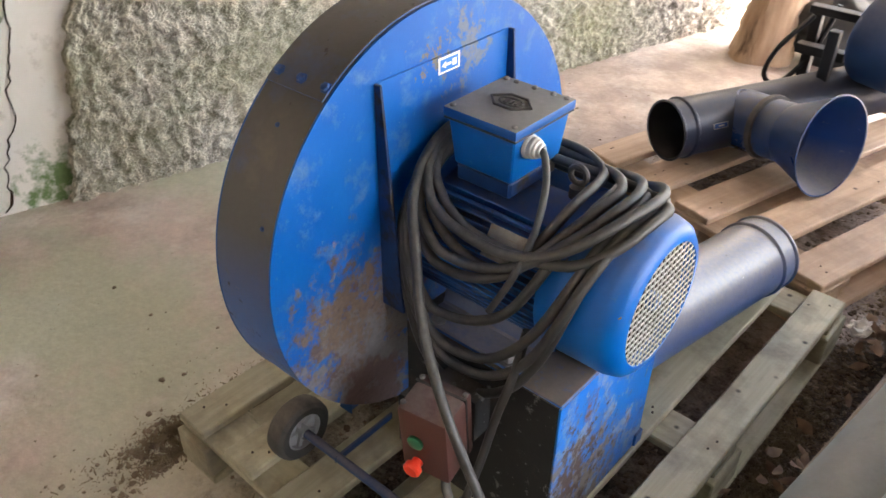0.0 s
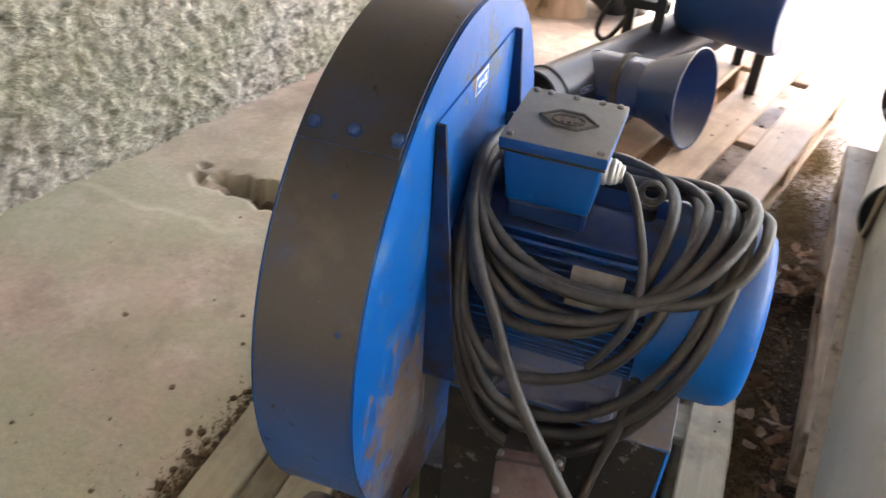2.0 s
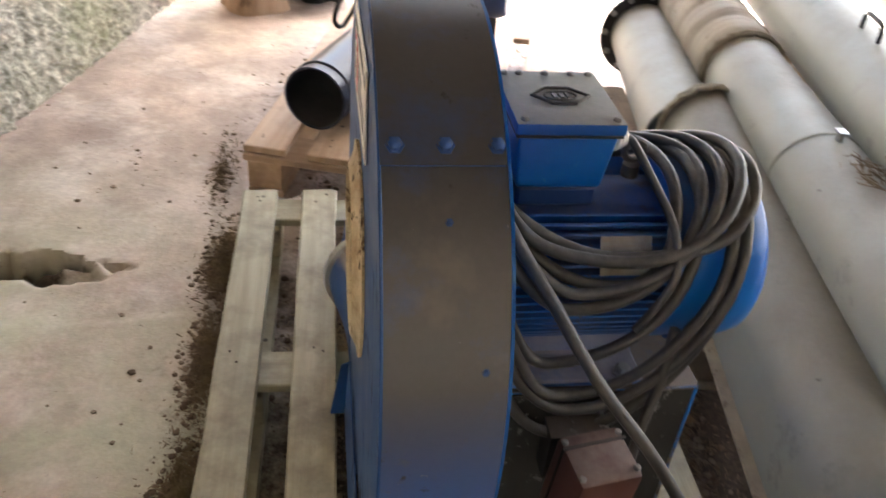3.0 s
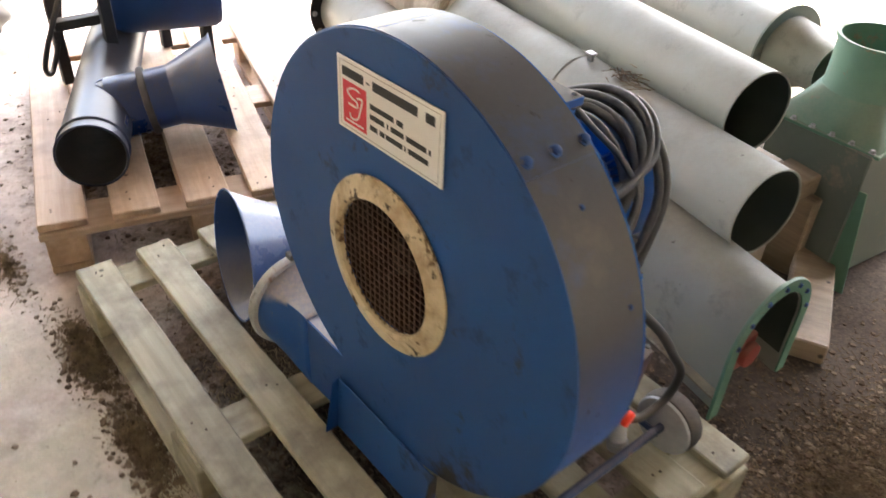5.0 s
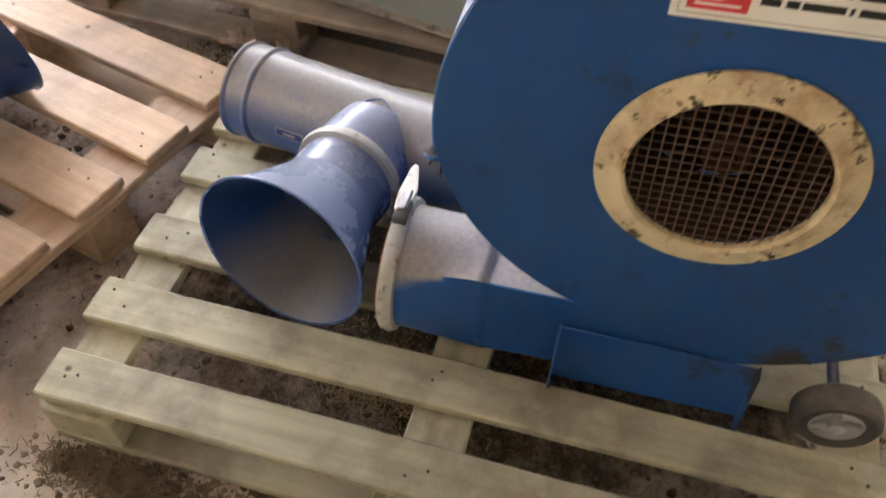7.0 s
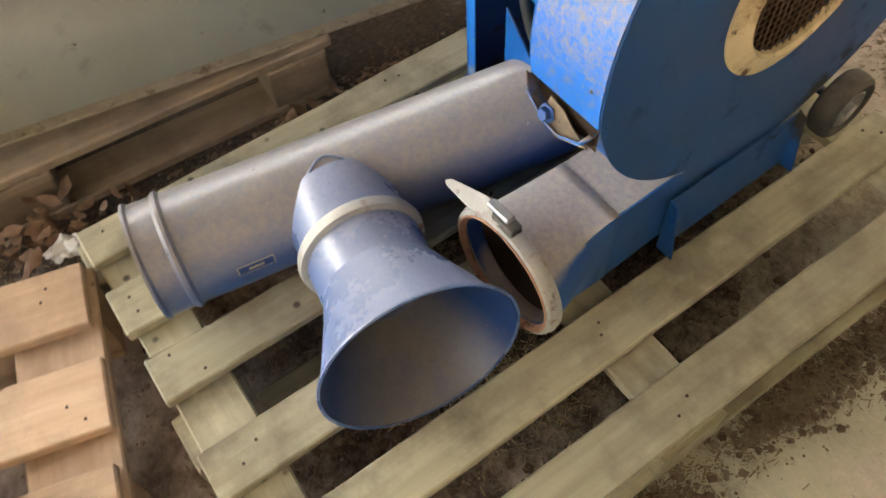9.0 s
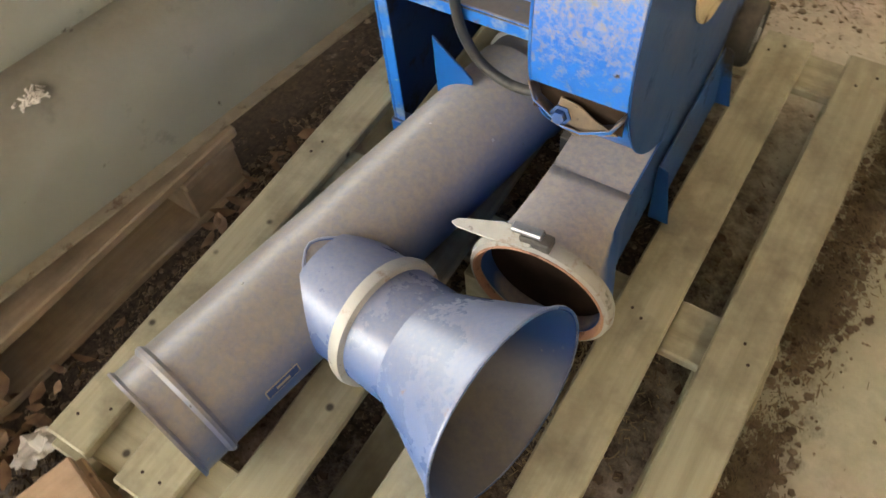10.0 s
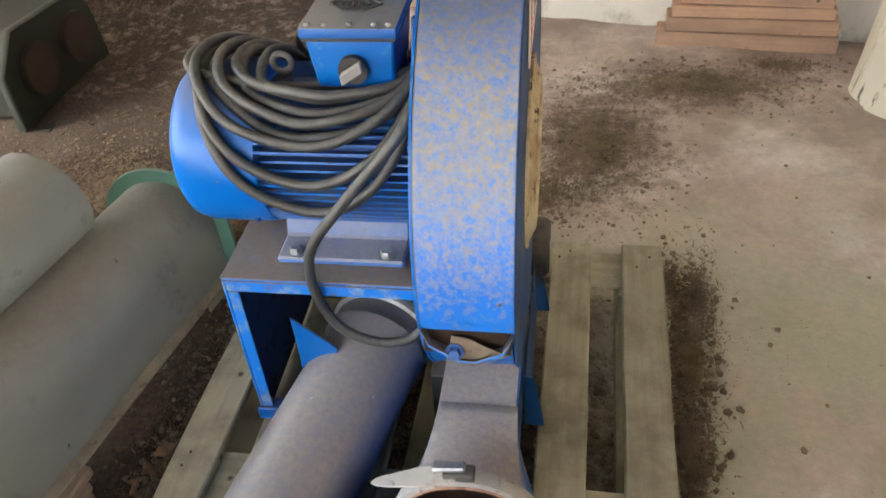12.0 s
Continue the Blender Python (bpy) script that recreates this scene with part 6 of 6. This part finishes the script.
part("hose", Geo().tube(spline([(-0.05, -1.70, 0.47), (0.02, -1.66, 0.36), (0.05, -1.68, 0.26), (0.02, -1.74, 0.22), (-0.04, -1.80, 0.32), (-0.08, -1.82, 0.48)], 7), 0.008, 8), black_rubber, m2, "thin black hose", smooth=60)

# ---- log, post, timber stack ----
def trunk(name, label, category, base, r0, r1, h, mat, lean=(0, 0), seed=1):
    g, v, f, n, k = Geo(), [], [], 20, 18
    for i in range(k + 1):
        s = i / k
        r = r0 + (r1 - r0) * s ** 0.5
        for q in range(n):
            a = 2 * math.pi * q / n
            w = 1 + 0.18 * noise.noise(Vector((math.cos(a) * 1.5 + seed, math.sin(a) * 1.5, s * 3))) + 0.12 * noise.noise(Vector((math.cos(a) * 5 + seed, math.sin(a) * 5, s * 9)))
            v.append((base[0] + lean[0] * s + r * w * math.cos(a), base[1] + lean[1] * s + r * w * math.sin(a), h * s))
    for i in range(k):
        f += [(i * n + q, i * n + (q + 1) % n, (i + 1) * n + (q + 1) % n, (i + 1) * n + q) for q in range(n)]
    f += [tuple(range(n))[::-1], tuple(k * n + q for q in range(n))]
    return solid(name, g.add(v, f), mat, label, category, smooth=50)


trunk("timber_post", "rough whitewashed timber post flaring at its foot", "post", (0.975, 1.265), 0.15, 0.085, 2.1, bark, (0.14, 0.05), 3)
trunk("split_log", "split brown log leaning upright on the floor", "log", (0.38, -2.52), 0.14, 0.09, 0.9, log_mat, (-0.10, -0.02), 8)
# sacks of dark stuff beside the log
v, f = noisy_sheet(30, 24, 1.0, 1.0, 0.0, 1, 1)
g = Geo()
pts = []
for u, w, _ in v:
    a, b = 2 * math.pi * u, math.pi * w
    q = Vector((math.cos(a) * math.sin(b), math.sin(a) * math.sin(b), math.cos(b)))
    k = 1 + 0.22 * noise.noise(q * 2.4) + 0.10 * noise.noise(q * 6)
    pts.append((0.13 + 0.18 * q.x * k, -2.66 + 0.20 * q.y * k, 0.15 + 0.17 * q.z * k))
solid("black_sack", Geo().add(pts, f), black_rubber, "crumpled black plastic sack on the floor", "sack", smooth=60)
for i, (x0, x1, y0, z0, z1) in enumerate(((0.305, 0.859, 1.595, 0.0, 0.052), (0.332, 0.852, 1.602, 0.054, 0.10), (0.347, 0.836, 1.606, 0.102, 0.14), (0.370, 0.824, 1.610, 0.142, 0.172), (0.380, 0.790, 1.614, 0.174, 0.22), (0.385, 0.780, 1.618, 0.222, 0.27))):
    L, w = x1 - x0, 0.08
    g = Geo().box(-L / 2, L / 2, -w / 2, w / 2, 0, z1 - z0)
    b = solid("timber_offcut", g, wood_red, "reddish sawn timber offcut, stacked flat against the wall", "timber", bevel=0.003, group="stack of timber offcuts")
    b.matrix_basis = pose((x0 + x1) / 2, y0, z0, 0, 0, (i % 3 - 1) * 1.2 - 3)


# ---- litter ----
def litter(name, label, spots, mat, blade, count, seed, chunk=0.0050, power=5):
    """Small crumbs or straws strewn over ellipses of (x, y, rx, ry, share)."""
    rnd = random.Random(seed)
    v, f = [], []
    total = sum(s[4] for s in spots)
    for x, y, rx, ry, share in spots:
        for _ in range(int(count * share / total)):
            a, r = rnd.uniform(0, 2 * math.pi), abs(rnd.gauss(0, 0.55))
            px, py = x + rx * r * math.cos(a), y + ry * r * math.sin(a)
            pz = ground_height(px, py)
            k = len(v)
            if blade:
                L, w, t = 0.003 + 0.013 * rnd.random() ** 1.6, rnd.uniform(0.0004, 0.0013), rnd.uniform(0, math.pi)
                dx, dy = math.cos(t) * L / 2, math.sin(t) * L / 2
                nx, ny = -math.sin(t) * w, math.cos(t) * w
                z0, z1 = pz + rnd.uniform(0.001, 0.012), pz + rnd.uniform(0.001, 0.012)
                v += [(px - dx - nx, py - dy - ny, z0), (px - dx + nx, py - dy + ny, z0), (px - dx, py - dy, z0 + 1.5 * w), (px + dx - nx, py + dy - ny, z1), (px + dx + nx, py + dy + ny, z1), (px + dx, py + dy, z1 + 1.5 * w)]
                f += [(k, k + 1, k + 4, k + 3), (k + 1, k + 2, k + 5, k + 4), (k + 2, k, k + 3, k + 5), (k, k + 2, k + 1), (k + 3, k + 4, k + 5)]
            else:
                s = 0.0009 + chunk * rnd.random() ** power
                c = [(px + s * rnd.uniform(-1, 1), py + s * rnd.uniform(-1, 1), pz + s * rnd.uniform(0.5, 1.1))]
                for q in range(5):
                    b = 2 * math.pi * q / 5 + rnd.uniform(-0.4, 0.4)
                    c.append((px + s * 1.5 * math.cos(b), py + s * 1.5 * math.sin(b), pz - 0.001))
                for q in range(5):
                    b = 2 * math.pi * q / 5 + rnd.uniform(-0.4, 0.4)
                    c.append((px + s * 1.2 * math.cos(b), py + s * 1.2 * math.sin(b), pz + s * rnd.uniform(0.4, 0.9)))
                v += c
                for q in range(5):
                    w = (q + 1) % 5
                    f += [(k, k + 6 + q, k + 6 + w), (k + 6 + q, k + 1 + q, k + 1 + w, k + 6 + w)]
    g = Geo().add(v, f)
    me = g.mesh(name, mat, weld=False, smooth=30)
    return tagged(new(name, me), label, "litter", kind="stuff")


litter("soil_litter", "dark crumbs of earth and bark strewn on the floor", SPOTS, litter_mat, False, 46000, 3, 0.0050, 7)
litter("mulch_clumps", "dark brown clumps of earth and rotten bark beside the pallets", [p for p in SPOTS if p[4] >= 1.8 and p[1] < 0.65], clump_mat, False, 12000, 31, 0.0058, 2.4)
litter("straw_litter", "short dry straws and twigs strewn on the floor", SPOTS, straw_mat, True, 40000, 5)
litter("pale_straw", "pale dry straw on the floor behind the orange pallet", [(0.03, -0.40, 0.10, 0.16, 2), (-0.16, 0.45, 0.12, 0.05, 0.6), (-0.66, -1.25, 0.10, 0.32, 6), (-0.72, -1.65, 0.12, 0.30, 3), (-0.55, -2.1, 0.3, 0.2, 1)], surface("pale_straw", (0.42, 0.33, 0.20), (0.32, 0.24, 0.14), 30, (0.75, 0.9), 0, [], None, 0.0, specular=0.3), True, 13000, 12)
litter("scattered_crumbs", "single dark crumbs on the bare floor", [(0.5, 0.2, 0.7, 1.3, 1), (0.6, -1.2, 0.4, 1.2, 1)], litter_mat, False, 220, 8)

# ---- small finds ----
def crumple(name, label, category, at, size, mat, seed, flat=0.35):
    g = Geo()
    v, f = noisy_sheet(14, 14, 1, 1, 0, 1, 1)
    v = [((u - 0.5) * size * (1 - 0.35 * (2 * w - 1) ** 2) + 0.010 * noise.noise(Vector((u * 4 + seed, w * 4, 1))), (w - 0.5) * size * 0.7 * (1 - 0.35 * (2 * u - 1) ** 2) + 0.010 * noise.noise(Vector((u * 4, w * 4 + seed, 7))),
          size * flat * (0.5 + 0.9 * noise.noise(Vector((u * 3.1 + seed, w * 3.1, seed))))) for u, w, _ in v]
    low = min(p[2] for p in v)
    v = [(x, y, z - low) for x, y, z in v]
    ob = solid(name, g.add(v, f), mat, label, category, smooth=20)
    mod = ob.modifiers.new("thick", "SOLIDIFY")
    mod.thickness = 0.0012
    ob.matrix_basis = pose(*at, 0, 0, seed * 40)
    return ob


crumple("paper_scrap", "crumpled whitish paper scrap on the floor between the pallets", "paper", (-0.595, -0.870, 0.060), 0.075, paper, 2.0, 0.22)
crumple("paper_scrap", "small torn whitish paper scrap under the axle", "paper", (-0.05, 0.30, 0.03), 0.07, paper, 5.0, 0.4)
rnd = random.Random(21)
leaf = Geo().add([(0, -0.03, 0.004), (0.014, -0.008, 0.0), (0.012, 0.012, 0.004), (0, 0.03, 0.012), (-0.012, 0.012, 0.006), (-0.014, -0.008, 0.001), (0, 0, 0.007)],
                 [(6, 0, 1), (6, 1, 2), (6, 2, 3), (6, 3, 4), (6, 4, 5), (6, 5, 0)])
leaf_me = leaf.mesh("dry_leaf", leaf_dry, weld=False, smooth=60)
for i in range(90):
    x, y = (-0.665 + rnd.gauss(0, 0.03), -0.90 + rnd.gauss(0, 0.05)) if i < 64 else (-0.63 + rnd.gauss(0, 0.03), -0.45 + rnd.gauss(0, 0.16))
    ob = tagged(new("dry_leaf", leaf_me), "curled dry brown leaf on the floor", "leaf", "dry leaves between the pallets")
    k = rnd.uniform(0.45, 0.85)
    ob.matrix_basis = pose(x, y, ground_height(x, y) + 0.012 + (rnd.uniform(0, 0.075) if i < 64 else rnd.uniform(0, 0.03)), rnd.uniform(-40, 40), rnd.uniform(-40, 40), rnd.uniform(0, 360)) @ Matrix.Diagonal((k, k, k, 1))
# tuft of cobweb and chaff on the arched duct
g = Geo()
for i in range(46):
    c = Vector((ax_a(-0.5) + 0.055 + rnd.gauss(0, 0.006), -0.505 + rnd.gauss(0, 0.010), az_a(-0.5) + AR - 0.013 + abs(rnd.gauss(0, 0.005))))
    d = Vector((rnd.gauss(0, 1), rnd.gauss(0, 1), rnd.gauss(0, 0.6))).normalized() * rnd.uniform(0.003, 0.008)
    g.tube([c - d, c, c + d + Vector((0, 0, 0.003))], rnd.uniform(0.0010, 0.0026), 5)
solid("cobweb_tuft", g, paper, "whitish tuft of cobweb and chaff on the duct", "cobweb")
g = Geo()
for i in range(40):
    c = B0.lerp(B1, 0.25) + Vector((rnd.gauss(0, 0.016), rnd.gauss(0, 0.03), 0.104 + abs(rnd.gauss(0, 0.006))))
    d = Vector((rnd.gauss(0, 1), rnd.gauss(0, 1), rnd.gauss(0, 0.4))).normalized() * rnd.uniform(0.008, 0.03)
    g.tube([c - d, c, c + d], rnd.uniform(0.0006, 0.0016), 4)
solid("straw_tuft", g, straw_mat, "small tuft of dry straw caught on the duct", "straw")
